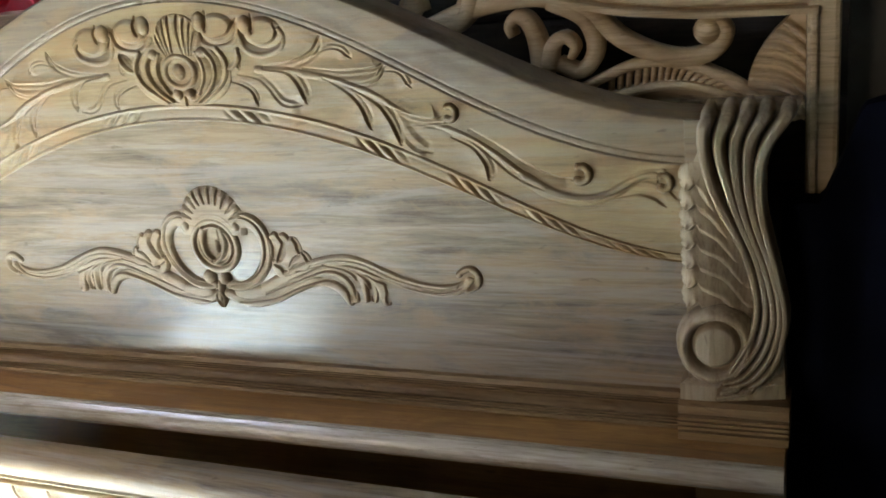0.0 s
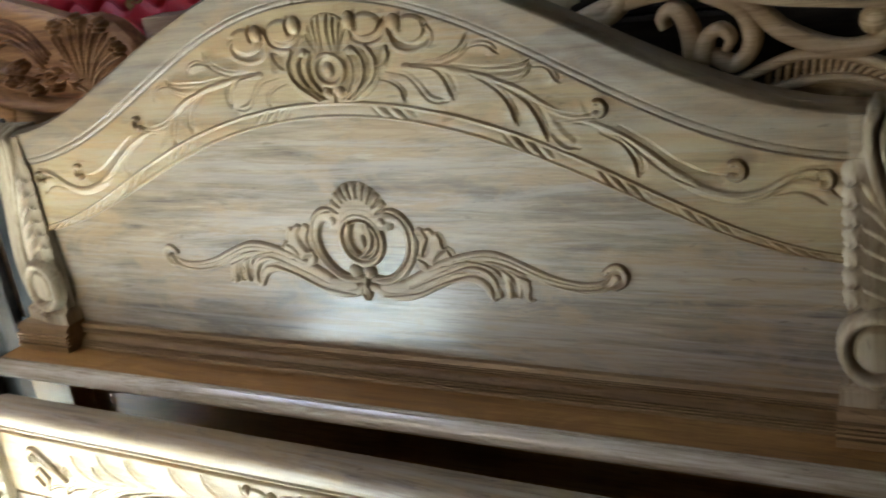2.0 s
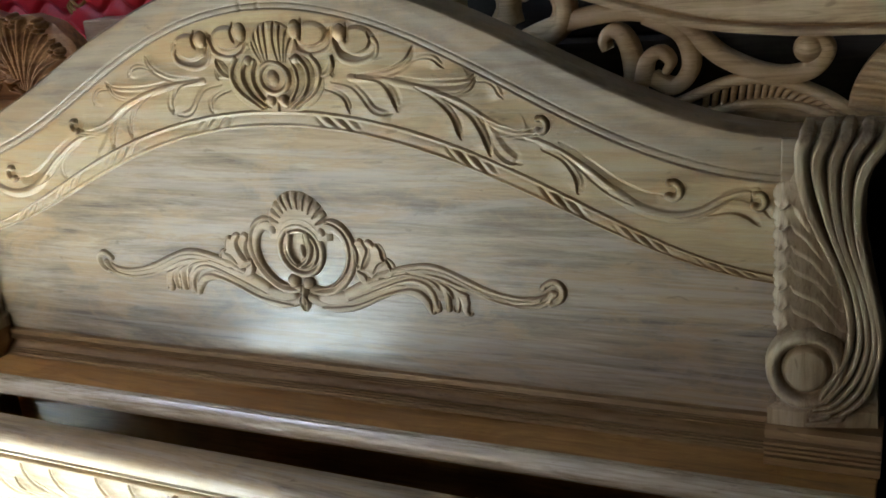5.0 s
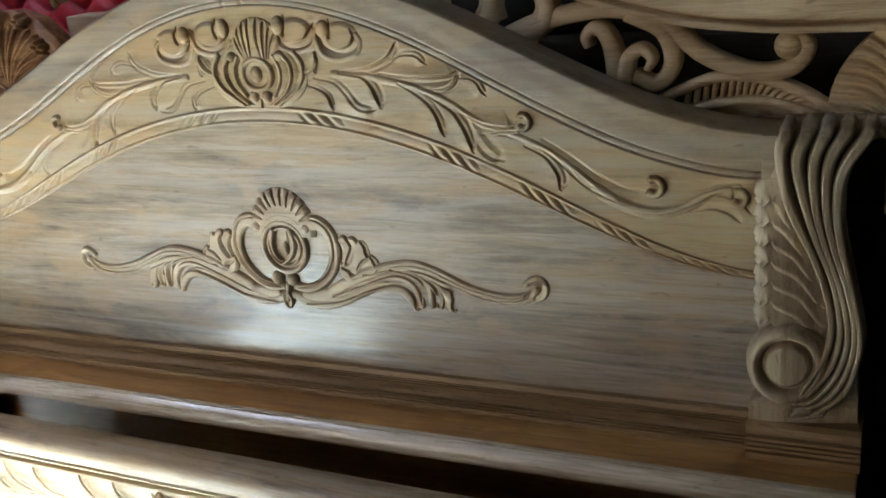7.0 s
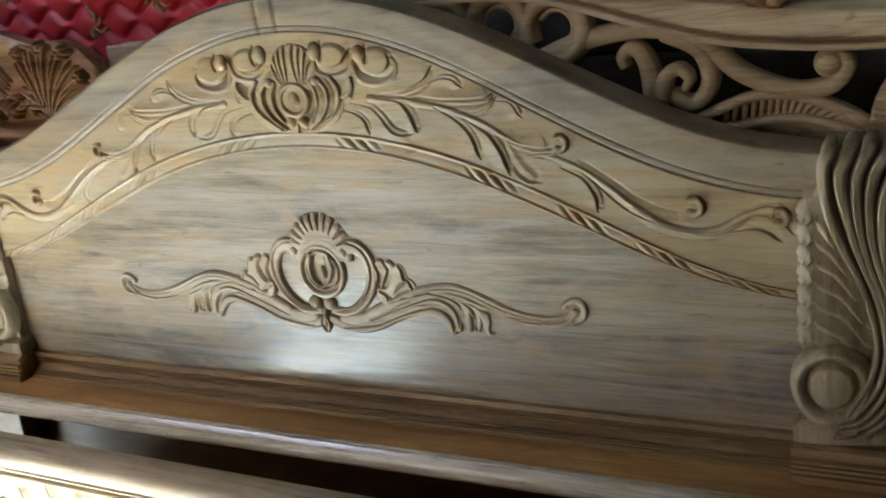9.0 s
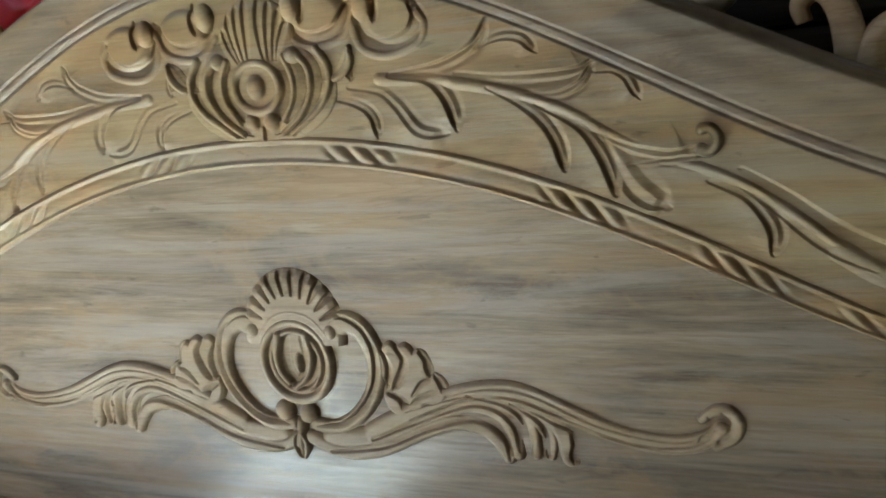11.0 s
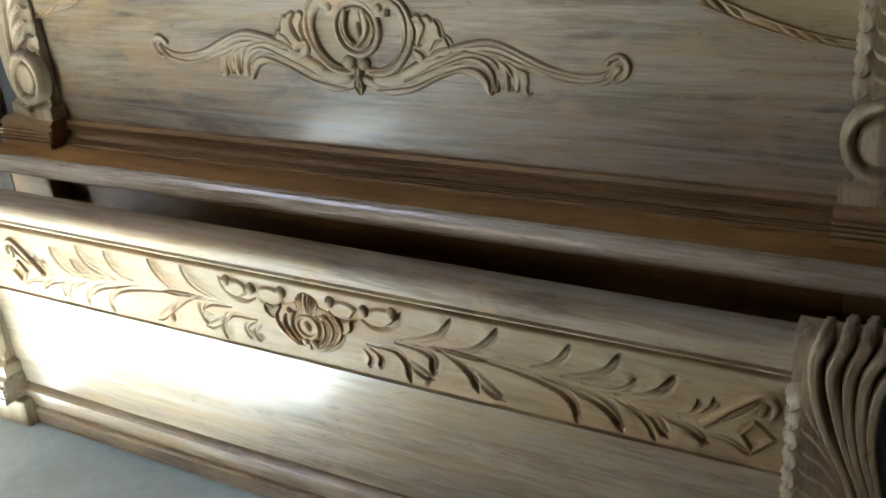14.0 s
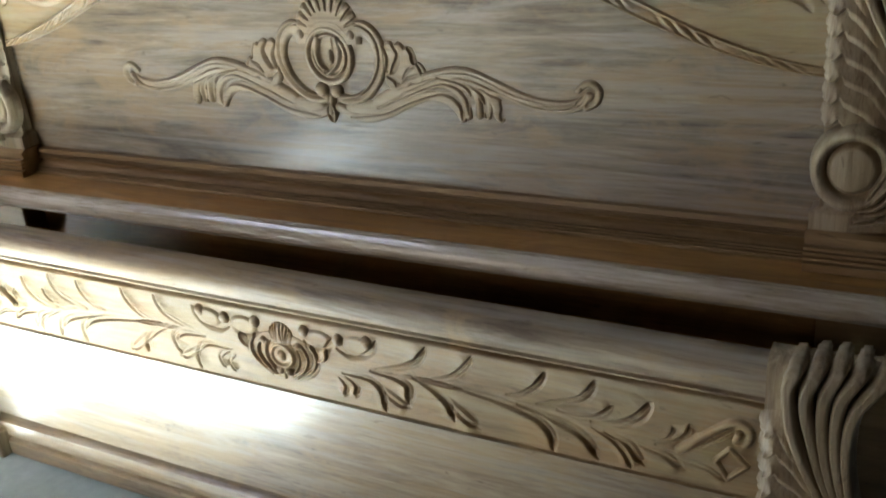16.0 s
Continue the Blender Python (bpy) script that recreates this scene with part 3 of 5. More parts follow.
def build_headboard():
    hb = thing("bed_headboard", "pale unvarnished carved teak headboard standing on cement", "headboard")
    # arched panel, made of wide glued boards
    nx, nz = 220, 40
    x = np.linspace(-0.838, 0.838, nx)
    v = np.linspace(0, 1, nz)
    X, V = np.meshgrid(x, v, indexing="ij")
    Z = (Z0 - 0.03) + V * (ogee(ARCH, X) + 0.012 - (Z0 - 0.03))
    Y = 0.0010 * np.sin(X * 7 + Z * 3) + 0.00012 * np.sin(Z * 40 + X)
    sheet("panel", X, Y, Z, M_PANEL, hb, back=0.03)
    # rope moulding along the arch
    nx, nv = 1300, 24
    x = np.linspace(-0.838, 0.838, nx)
    X, V = np.meshgrid(x, np.linspace(0, 1, nv), indexing="ij")
    lo, hi = ogee(ARCH, X), ogee(ROPE, X)
    Z = lo + V * (hi - lo)
    edge = np.maximum(np.exp(-((V - 0.1) / 0.09) ** 2), np.exp(-((V - 0.88) / 0.11) ** 2))
    twist = np.abs(np.sin(np.abs(X) * 120 + V * 3.6))
    live = sum(np.exp(-((np.abs(X) - c) / 0.040) ** 6) for c in (0.125, 0.36, 0.508, 0.63, 0.755))
    rope = np.exp(-((V - 0.48) / 0.30) ** 4) * (0.75 * (1 - live) + live * (0.05 + 1.25 * twist))
    Y = -0.011 - 0.0055 * edge - 0.005 * rope
    sheet("rope_moulding", X, Y, Z, M_FRIEZE, hb, "twisted rope moulding along the arch", back=0.03)
    # carved frieze
    nx, nv = 1700, 150
    x = np.linspace(-0.838, 0.838, nx)
    X, V = np.meshgrid(x, np.linspace(0, 1, nv), indexing="ij")
    lo, hi = ogee(ROPE, X), ogee(LINE, X)
    Z = lo + V * (hi - lo)
    Y = -0.014 - cut_frieze(X, Z - Z0) + 0.0005 * np.sin(X * 31 + Z * 17) * np.sin(Z * 43 - X * 9) + 0.0003 * np.sin(X * 83 - Z * 61)
    sheet("carved_frieze", X, Y, Z, M_FRIEZE, hb, "yellowish frieze with gouged leaves and stems", back=0.03)
    carve_frieze(hb, lambda X, Z: np.full_like(X, -0.014))
    # crest rail with a groove at its foot and a rounded top
    nx, nv = 700, 70
    x = np.linspace(-0.85, 0.85, nx)
    X, V = np.meshgrid(x, np.linspace(0, 1, nv), indexing="ij")
    lo, hi = ogee(LINE, X), ogee(CREST, X)
    Z = lo + V * (hi - lo)
    Y = -0.0155 - 0.004 * np.clip(V / 0.8, 0, 1) + 0.0024 * np.exp(-((V - 0.05) / 0.020) ** 2) + 0.0016 * np.exp(-((V - 0.19) / 0.018) ** 2) + 0.022 * np.clip((V - 0.88) / 0.12, 0, 1) ** 2.2
    Y += 0.0006 * np.sin(X * 17 + V * 5) * np.sin(V * 9 - X * 6)
    Y += 0.003 * (np.exp(-((X + 0.036) / 0.0035) ** 2) + np.exp(-(X / 0.0035) ** 2))
    sheet("crest_rail", X, Y, Z, M_CREST, hb, "smooth grey crest rail", back=0.045)
    carve_cartouche(hb)
    # mouldings under the panel
    zt = Z0 - 0.055
    prof = [(0.03, Z0 + 0.004), (0.004, Z0 + 0.004), (0.002, Z0 - 0.002), (-0.010, Z0 - 0.004), (-0.012, Z0 - 0.013)]
    for y, z in ((-0.0115, 0.0125), (-0.012, 0.0165), (-0.013, 0.0205)):
        prof += [(y + 0.010, Z0 - z - 0.0002), (y + 0.010, Z0 - z - 0.0019), (y - 0.001, Z0 - z - 0.0021), (y - 0.001, Z0 - z - 0.0038)]
    prof += [(-0.002, Z0 - 0.0255), (-0.006, Z0 - 0.031), (-0.013, Z0 - 0.036), (-0.021, Z0 - 0.039)]
    for y, z in ((-0.022, 0.0395), (-0.0245, 0.0435), (-0.027, 0.0475)):
        prof += [(y + 0.010, Z0 - z - 0.0002), (y + 0.010, Z0 - z - 0.0019), (y - 0.001, Z0 - z - 0.0021), (y - 0.001, Z0 - z - 0.0038)]
    prof += [(-0.034, zt + 0.001), (0.03, zt + 0.001)]
    extrusion("cove_moulding", prof, -0.83, 0.83, M_COVE, hb, "dark brown stepped moulding under the panel")
    prof = [(0.05, zt), (-0.112, zt), (-0.112, zt - 0.040), (0.05, zt - 0.040)]
    extrusion("ledge", prof, -0.955, 0.968, M_LEDGE, hb, "brown stained ledge board")
    prof = [(-0.1125, zt + 0.001), (-0.1150, zt + 0.001), (-0.1152, zt - 0.0025), (-0.1168, zt - 0.0025), (-0.1172, zt + 0.0004), (-0.1215, zt - 0.0004), (-0.1218, zt - 0.0036), (-0.1234, zt - 0.0036), (-0.1238, zt - 0.0014), (-0.130, zt - 0.0065), (-0.1335, zt - 0.012),
            (-0.136, zt - 0.020), (-0.135, zt - 0.030), (-0.128, zt - 0.038), (-0.1125, zt - 0.042)]
    extrusion("ledge_lip", prof, -0.956, 0.969, M_LIP, hb, "worn pale lip with fine grooves, lightened for its glare")
    boxed("lower_panel", (-0.83, 0.83, 0.0, 0.028, 0.10, zt - 0.04), M_LEDGE, hb)
    for s in (-1, 1):
        # legs get the dark moulding colour in place of the shade behind the footboard
        boxed("leg", (s * 0.90 - 0.065, s * 0.90 + 0.065, -0.05, 0.05, 0.0, zt - 0.04), M_COVE, hb)
        build_post(hb, s, Z0, 0.0 if s > 0 else 0.028, rise=1.0 if s > 0 else 0.4)
    return hb


# the cartouche's half: raised bands (curve, half widths, height), and gouge cuts
HUB = 0.006
CART_BANDS = [
    ([(0.096, 0.136), (0.152, 0.167), (0.196, 0.184), (0.244, 0.195), (0.276, 0.193), (0.321, 0.176), (0.371, 0.156), (0.420, 0.148), (0.458, 0.153), (0.478, 0.165)], 0.0150, 0.0105, 0.0095),
    ([(0.013, 0.126), (0.039, 0.115), (0.070, 0.111), (0.109, 0.120), (0.154, 0.141), (0.196, 0.156), (0.231, 0.151), (0.248, 0.137), (0.257, 0.122)], 0.0095, 0.0090, 0.0100),
    ([(0.040, 0.126), (0.107, 0.136), (0.162, 0.163), (0.214, 0.178), (0.248, 0.170), (0.263, 0.149), (0.268, 0.126)], 0.0140, 0.0080, 0.0085),
    ([(0.226, 0.184), (0.263, 0.179), (0.283, 0.159), (0.288, 0.128)], 0.0120, 0.0080, 0.0090),
    ([(0.264, 0.180), (0.292, 0.166), (0.305, 0.146), (0.303, 0.127)], 0.0110, 0.0070, 0.0090),
    ([(0.289, 0.171), (0.317, 0.155), (0.325, 0.126)], 0.0100, 0.0110, 0.0085),
    ([(0.461, 0.178), (0.473, 0.187), (0.486, 0.187), (0.494, 0.176), (0.490, 0.161), (0.474, 0.152)], 0.0055, 0.0080, 0.0100),
]
CART_CUTS = [
    ([(0.039, 0.112), (0.106, 0.124), (0.161, 0.148), (0.213, 0.164), (0.243, 0.16), (0.258, 0.144), (0.26, 0.121)], 0.0057, -1, 0.009),
    ([(0.095, 0.131), (0.157, 0.159), (0.215, 0.181), (0.249, 0.177), (0.269, 0.157), (0.272, 0.131)], 0.0057, -1, 0.007),
    ([(0.216, 0.189), (0.259, 0.183), (0.28, 0.165), (0.282, 0.124)], 0.0069, -1, 0.01),
    ([(0.264, 0.182), (0.295, 0.169), (0.305, 0.15), (0.303, 0.123)], 0.0069, -1, 0.01),
    ([(0.274, 0.18), (0.33, 0.161), (0.38, 0.144), (0.414, 0.14)], 0.0069, -1, 0.008),
    ([(0.329, 0.152), (0.334, 0.139), (0.33, 0.122)], 0.0069, -1, 0.01),
    ([(0.159, 0.174), (0.216, 0.19), (0.27, 0.19), (0.331, 0.168), (0.38, 0.152), (0.425, 0.148), (0.46, 0.156), (0.471, 0.172)], 0.0046, -1, 0.006),
    ([(0.468, 0.181), (0.473, 0.172), (0.468, 0.16), (0.458, 0.154)], 0.0057, -1, 0.009),
    ([(0.481, 0.186), (0.491, 0.179), (0.489, 0.164), (0.475, 0.153)], 0.0052, -1, 0.008),
]
FAN_CUTS = [
    ([(0.119, 0.235), (0.125, 0.223), (0.126, 0.211), (0.122, 0.194)], 0.0046, -1, 0.009),
    ([(0.137, 0.24), (0.146, 0.226), (0.141, 0.208), (0.13, 0.192)], 0.0057, -1, 0.01),
    ([(0.165, 0.236), (0.174, 0.226), (0.176, 0.209)], 0.0057, -1, 0.01),
    ([(0.18, 0.21), (0.187, 0.203), (0.193, 0.19)], 0.0052, -1, 0.008),
    ([(0.122, 0.187), (0.137, 0.18), (0.147, 0.161)], 0.0057, -1, 0.01),
    ([(0.151, 0.185), (0.164, 0.199), (0.176, 0.205)], 0.0034, 1, 0.005),
    ([(0.145, 0.17), (0.16, 0.183), (0.184, 0.193)], 0.0034, 1, 0.004),
]
FAN_LOBES = [(0.128, 0.218, 0.0150, 0.0290), (0.146, 0.218, 0.0150, 0.0280), (0.163, 0.213, 0.0160, 0.0260), (0.174, 0.194, 0.0210, 0.0200), (0.140, 0.183, 0.0270, 0.0270)]
CART_LOBE = [(0.062, 0.262), (0.080, 0.266), (0.098, 0.254), (0.108, 0.230), (0.108, 0.206), (0.098, 0.180), (0.076, 0.155), (0.048, 0.141), (0.022, 0.143)]
LOBE_CUT = [(0.057, 0.250), (0.053, 0.264), (0.065, 0.274), (0.084, 0.271), (0.102, 0.256), (0.111, 0.231), (0.108, 0.199), (0.091, 0.170), (0.063, 0.148), (0.026, 0.142)]


def carve_cartouche(hb):
    """The rose, shell, lobes, fans and scrolled arms in the middle of the panel."""
    face = lambda X, Z: np.full_like(X, 0.0)
    for f, s in halves(HUB):

        def arm(H, X, Z):
            for p, a, b, h in CART_BANDS:
                bead(H, X, Z, f(p), a, b, h * 0.68, 80, 2.2)
            for p, w, turn, d in CART_CUTS:
                gouge(H, X, Z, f(p), w * 1.1, turn * s, d * 0.8, 40, lead=0.5)
            for k in (-0.0055, 0.0050):
                gouge(H, X, Z, blade_curve(f(CART_BANDS[0][0]), k, s), 0.0032, -s, 0.0030, 60, lead=0.8)
            np.copyto(H, np.maximum(H, 0.0008), where=H > -0.9)

        def lobe(H, X, Z):
            bead(H, X, Z, f(CART_LOBE), 0.0150, 0.0085, 0.0078, 70, 2.2)
            gouge(H, X, Z, f(LOBE_CUT), 0.0050, -s, 0.0055, 60, lead=0.8)
            np.copyto(H, np.maximum(H, 0.0008), where=H > -0.9)
            c = f([(0.058, 0.256)])[0]
            dome(H, X, Z, c[0], c[1], 0.010, 0.011, 0.0115)

        def fan(H, X, Z):
            for x, z, rx, rz in FAN_LOBES:
                c = f([(x, z)])[0]
                d = np.clip(1 - ((X - c[0]) / rx) ** 2 - ((Z - c[1]) / rz) ** 2, 0, 1)
                np.maximum(H, np.where(d > 0, 0.0062 * np.clip(d * 3, 0, 1) ** 0.6, -1), out=H)
            for p, w, turn, d in FAN_CUTS:
                gouge(H, X, Z, f(p), w * 1.2, turn * s, d * 0.8, lead=0.8)
            np.copyto(H, np.maximum(H, 0.0008), where=H > -0.9)

        carve("cartouche_arm", hb, M_CART, arm, f(CART_BANDS[0][0]) + f(CART_BANDS[1][0]) + f(CART_BANDS[6][0]), 0.018, face, step=0.0010)
        carve("cartouche_fan", hb, M_CART, fan, [f([(x, z)])[0] for x, z, rx, rz in FAN_LOBES], 0.035, face, step=0.0009)
        carve("cartouche_lobe", hb, M_CART, lobe, f(CART_LOBE), 0.024, face, step=0.0009)

    def rose(H, X, Z):
        dome(H, X, Z, HUB, 0.219, 0.050, 0.053, 0.0025)
        ring(H, X, Z, HUB, 0.219, 0.0445, 0.0470, 0.0056, 0.0085)
        ring(H, X, Z, HUB, 0.219, 0.0330, 0.0355, 0.0034, 0.0070)
        for side, q in ((-1, [(0.002, 0.188), (-0.014, 0.203), (-0.019, 0.224), (-0.014, 0.249)]), (1, [(0.003, 0.188), (0.020, 0.203), (0.028, 0.226), (0.024, 0.250)])):
            bead(H, X, Z, q, 0.0040, 0.0075, 0.0100, 40, 1.2)
            gouge(H, X, Z, [(x - side * 0.0085 + (0.002 if side < 0 else 0), z) for x, z in q], 0.0055, side, 0.0060, lead=0.8)
        dome(H, X, Z, HUB + 0.003, 0.217, 0.0060, 0.0130, 0.0095)
        np.copyto(H, np.maximum(H, 0.0008), where=H > -0.9)

    def shell(H, X, Z):
        cx, cz = HUB + 0.002, 0.252
        d = np.clip(1 - ((X - cx) / 0.068) ** 2 - ((Z - cz) / 0.077) ** 2, 0, 1)
        np.maximum(H, np.where((d > 0) & (((X - HUB) / 0.047) ** 2 + ((Z - 0.219) / 0.050) ** 2 > 1), 0.0075 * np.clip(d * 4, 0, 1) ** 0.5, -1), out=H)
        for i in range(10):
            a = radians(-67 + 134 * i / 9)
            c = [(cx + r * 0.93 * math.sin(a), cz + r * math.cos(a)) for r in (0.047, 0.062, 0.081)]
            gouge(H, X, Z, c, 0.0052, 1 if i > 2 else -1, 0.0075, 16, lead=0.5)
        np.copyto(H, np.maximum(H, 0.0008), where=H > -0.9)
        bead(H, X, Z, [(cx + 0.050 * math.sin(radians(b)), cz - 0.024 + 0.050 * math.cos(radians(b))) for b in (-62, -30, 0, 30, 62)], 0.0042, 0.0042, 0.0080)

    def bud(H, X, Z):
        bead(H, X, Z, [(HUB - 0.004, 0.146), (HUB - 0.008, 0.118)], 0.0070, 0.0080, 0.0100)
        leaf(H, X, Z, [(HUB - 0.011, 0.098), (HUB - 0.011, 0.112), (HUB - 0.008, 0.130)], 0.0100, 0.0120, 1, start=0.1)
        leaf(H, X, Z, [(HUB - 0.008, 0.098), (HUB - 0.006, 0.112), (HUB - 0.006, 0.130)], 0.0100, 0.0120, -1, start=0.1)
        dome(H, X, Z, HUB - 0.025, 0.158, 0.0135, 0.0130, 0.0120)
        dome(H, X, Z, HUB + 0.007, 0.156, 0.0125, 0.0125, 0.0120)

    carve("cartouche_rose", hb, M_CART, rose, [(-0.05, 0.17), (0.06, 0.28)], 0.010, face, step=0.0009, label="ringed oval rose")
    carve("cartouche_shell", hb, M_CART, shell, [(-0.065, 0.25), (0.08, 0.333)], 0.010, face, step=0.0009, label="ribbed shell")
    carve("cartouche_bud", hb, M_CART, bud, [(-0.025, 0.10), (0.02, 0.165)], 0.012, face, step=0.0009)


POST_OUT_Z = np.array([-0.055, -0.01, 0.03, 0.056, 0.11, 0.15, 0.21, 0.29, 0.34, 0.39, 0.43, 0.455])
POST_OUT_X = np.array([0.970, 0.970, 0.968, 0.966, 0.966, 0.964, 0.953, 0.937, 0.936, 0.950, 0.975, 0.998])
POST_RIBS = [
    [(0.863, 0.436), (0.856, 0.409), (0.865, 0.352), (0.883, 0.303), (0.902, 0.262), (0.920, 0.203), (0.926, 0.151), (0.916, 0.105), (0.890, 0.056)],
    [(0.889, 0.438), (0.877, 0.400), (0.888, 0.344), (0.902, 0.295), (0.926, 0.229), (0.937, 0.169), (0.936, 0.128), (0.924, 0.088), (0.897, 0.050)],
    [(0.913, 0.438), (0.899, 0.400), (0.901, 0.344), (0.913, 0.287), (0.935, 0.220), (0.947, 0.160), (0.946, 0.120), (0.932, 0.078), (0.906, 0.045), (0.880, 0.038)],
    [(0.938, 0.437), (0.918, 0.400), (0.915, 0.344), (0.924, 0.287), (0.945, 0.216), (0.956, 0.160), (0.955, 0.116), (0.940, 0.068), (0.912, 0.037), (0.878, 0.030)],
    [(0.966, 0.435), (0.936, 0.388), (0.929, 0.340), (0.934, 0.287), (0.951, 0.212), (0.963, 0.150), (0.962, 0.110), (0.948, 0.060), (0.918, 0.030), (0.874, 0.023)],
]


def build_post(parent, s, zb, dx=0.0, cut=True, flare=0.0, back=0.05, foot=None, rise=1.0):
    """One carved end post: fluted plume, leaf lobes, and a ringed boss at its foot."""
    nv, nu = 120, 40
    zz = np.linspace(-0.055, 0.445, nv)
    X = np.zeros((nu, nv))
    Z = np.zeros((nu, nv))
    spread = lambda x, z: x + flare * max(x - 0.858, 0.0) * min(max((z - 0.24) / 0.18, 0.0), 1.0) ** 1.4
    xo = np.array([spread(x, z) for x, z in zip(np.interp(zz, POST_OUT_Z, POST_OUT_X) - 0.004, zz)])
    xi = np.where(zz > 0.03, 0.826, 0.815)
    if cut:
        xi = np.where(zz > 0.30, 0.826 + 0.028 * np.clip((zz - 0.30) / 0.10, 0, 1) ** 2, xi)
    for k in range(nv):
        X[:, k] = np.linspace(xi[k], xo[k], nu)
        Z[:, k] = zz[k]

    def ground(x, z):
        over = np.clip((z - 0.426) / 0.02, 0, 1.3) ** 2
        return -0.042 + 0.24 * np.clip(x - 0.86, 0, 1) ** 1.05 + 0.016 * (z > 0.03) + 0.028 * over

    order = slice(None) if s > 0 else slice(None, None, -1)
    post = sheet("end_post", (s * X + dx)[order], ground(X, Z)[order], (Z + zb)[order], M_POST, parent, "end post carved with a fluted plume and ringed boss", back=back)
    dz = zb - Z0

    def piece(name, draw, pts, pad, label=""):
        p = [(s * x + dx, z + dz) for x, z in pts]
        carve(name, post, M_POST, lambda H, A, B: draw(H, s * (A - dx), B - dz), p, pad, lambda A, B: ground(s * (A - dx), B - dz), 0.0015, label)

    inner = np.array(POST_RIBS[0])
    for q in POST_RIBS:
        p = q
        if flare:
            top = 0.850 + (q[0][0] - 0.863) * 1.30
            p = [(top, 0.437), (0.62 * top + 0.38 * q[3][0], 0.385)] + q[3:]
        piece("flute", lambda H, A, B: bead(H, A, B, p, 0.0098, 0.0042, 0.029 * rise, 60, 3.2), p, 0.014)
        piece("knuckle", lambda H, A, B: dome(H, A, B, p[0][0], p[0][1] + 0.002, 0.0104, 0.011, 0.0290 * rise), p[:1], 0.018)
    for i in range(7):
        z = 0.352 - 0.030 * i
        ze = max(z - 0.072, 0.10)
        xe = float(np.interp(ze, inner[::-1, 1], inner[::-1, 0])) - 0.008
        p = [(0.831, z - 0.010), (0.838, z + 0.003), (0.860, z - 0.004), (0.84 + (xe - 0.84) * 0.70, z - 0.026), (xe, ze)]
        piece("leaf_lobe", lambda H, A, B: leaf(H, A, B, p[::-1], 0.023, 0.014, 1, 40, 0.55, 0.0), p, 0.024)

    def boss(H, A, B):
        dome(H, A, B, 0.868, 0.095, 0.036, 0.039, 0.034)
        np.minimum(H, 0.022, out=H)
        ring(H, A, B, 0.868, 0.095, 0.046, 0.051, 0.0115, 0.028)

    piece("boss", boss, [(0.82, 0.04), (0.92, 0.15)], 0.015, "ringed round boss")
    if cut:
        boxed("post_block", (min(s * 0.829, s * 0.858) + dx, max(s * 0.829, s * 0.858) + dx, -0.0255, 0.03, zb + 0.336, zb + 0.432), M_CREST, post, "short block at the end of the crest rail", bevel=0.0015)
    # stepped moulding round the foot
    zt = zb - 0.055
    prof = [(0.02, zt), (-0.062, zt), (-0.064, zt + 0.003), (-0.064, zt + 0.014)]
    for z in (0.015, 0.023, 0.031):
        prof += [(-0.053, zt + z), (-0.053, zt + z + 0.0022), (-0.062, zt + z + 0.0026), (-0.062, zt + z + 0.0072)]
    prof += [(-0.053, zt + 0.0395), (-0.051, zt + 0.044), (-0.056, zt + 0.046), (-0.053, zt + 0.053), (-0.044, zt + 0.058), (0.02, zt + 0.058)]
    extrusion("foot_moulding", prof, s * 0.813 + dx, s * 0.972 + dx, foot or M_COVE, post, "stepped foot moulding")
    return post


build_headboard()

# ---- the footboard in front of it ----
FOOT_UP = [
    ([(0.187, -0.239), (0.232, -0.226), (0.264, -0.212), (0.277, -0.197), (0.286, -0.181)], 0.0065, 1, 0.008),
    ([(0.273, -0.239), (0.321, -0.228), (0.345, -0.213), (0.36, -0.196), (0.369, -0.181)], 0.0065, 1, 0.008),
    ([(0.424, -0.234), (0.454, -0.225), (0.476, -0.208), (0.49, -0.183)], 0.0059, 1, 0.008),
    ([(0.475, -0.24), (0.526, -0.225), (0.553, -0.21), (0.569, -0.182)], 0.0076, 1, 0.008),
    ([(0.507, -0.243), (0.543, -0.247), (0.574, -0.237), (0.594, -0.217)], 0.0054, 1, 0.007),
    ([(0.561, -0.251), (0.604, -0.244), (0.634, -0.226), (0.651, -0.2)], 0.0081, 1, 0.009),
    ([(0.659, -0.266), (0.691, -0.257), (0.708, -0.239), (0.707, -0.223)], 0.0086, 1, 0.008),
    ([(0.655, -0.259), (0.674, -0.253), (0.684, -0.238), (0.682, -0.229)], 0.0038, 1, 0.007),
]
FOOT_LOW = [
    ([(0.109, -0.27), (0.12, -0.279), (0.124, -0.29), (0.116, -0.305)], 0.0043, -1, 0.009),
    ([(0.122, -0.265), (0.138, -0.272), (0.146, -0.284), (0.139, -0.302)], 0.0049, -1, 0.009),
    ([(0.117, -0.259), (0.174, -0.258), (0.197, -0.281), (0.198, -0.316)], 0.0059, -1, 0.008),
    ([(0.176, -0.243), (0.225, -0.243), (0.25, -0.259), (0.244, -0.291)], 0.0081, -1, 0.009),
    ([(0.174, -0.261), (0.215, -0.281), (0.243, -0.296)], 0.0097, -1, 0.0045),
    ([(0.258, -0.238), (0.293, -0.253), (0.32, -0.274), (0.328, -0.302)], 0.0065, -1, 0.009),
    ([(0.283, -0.243), (0.332, -0.274), (0.372, -0.306)], 0.0108, -1, 0.005),
]
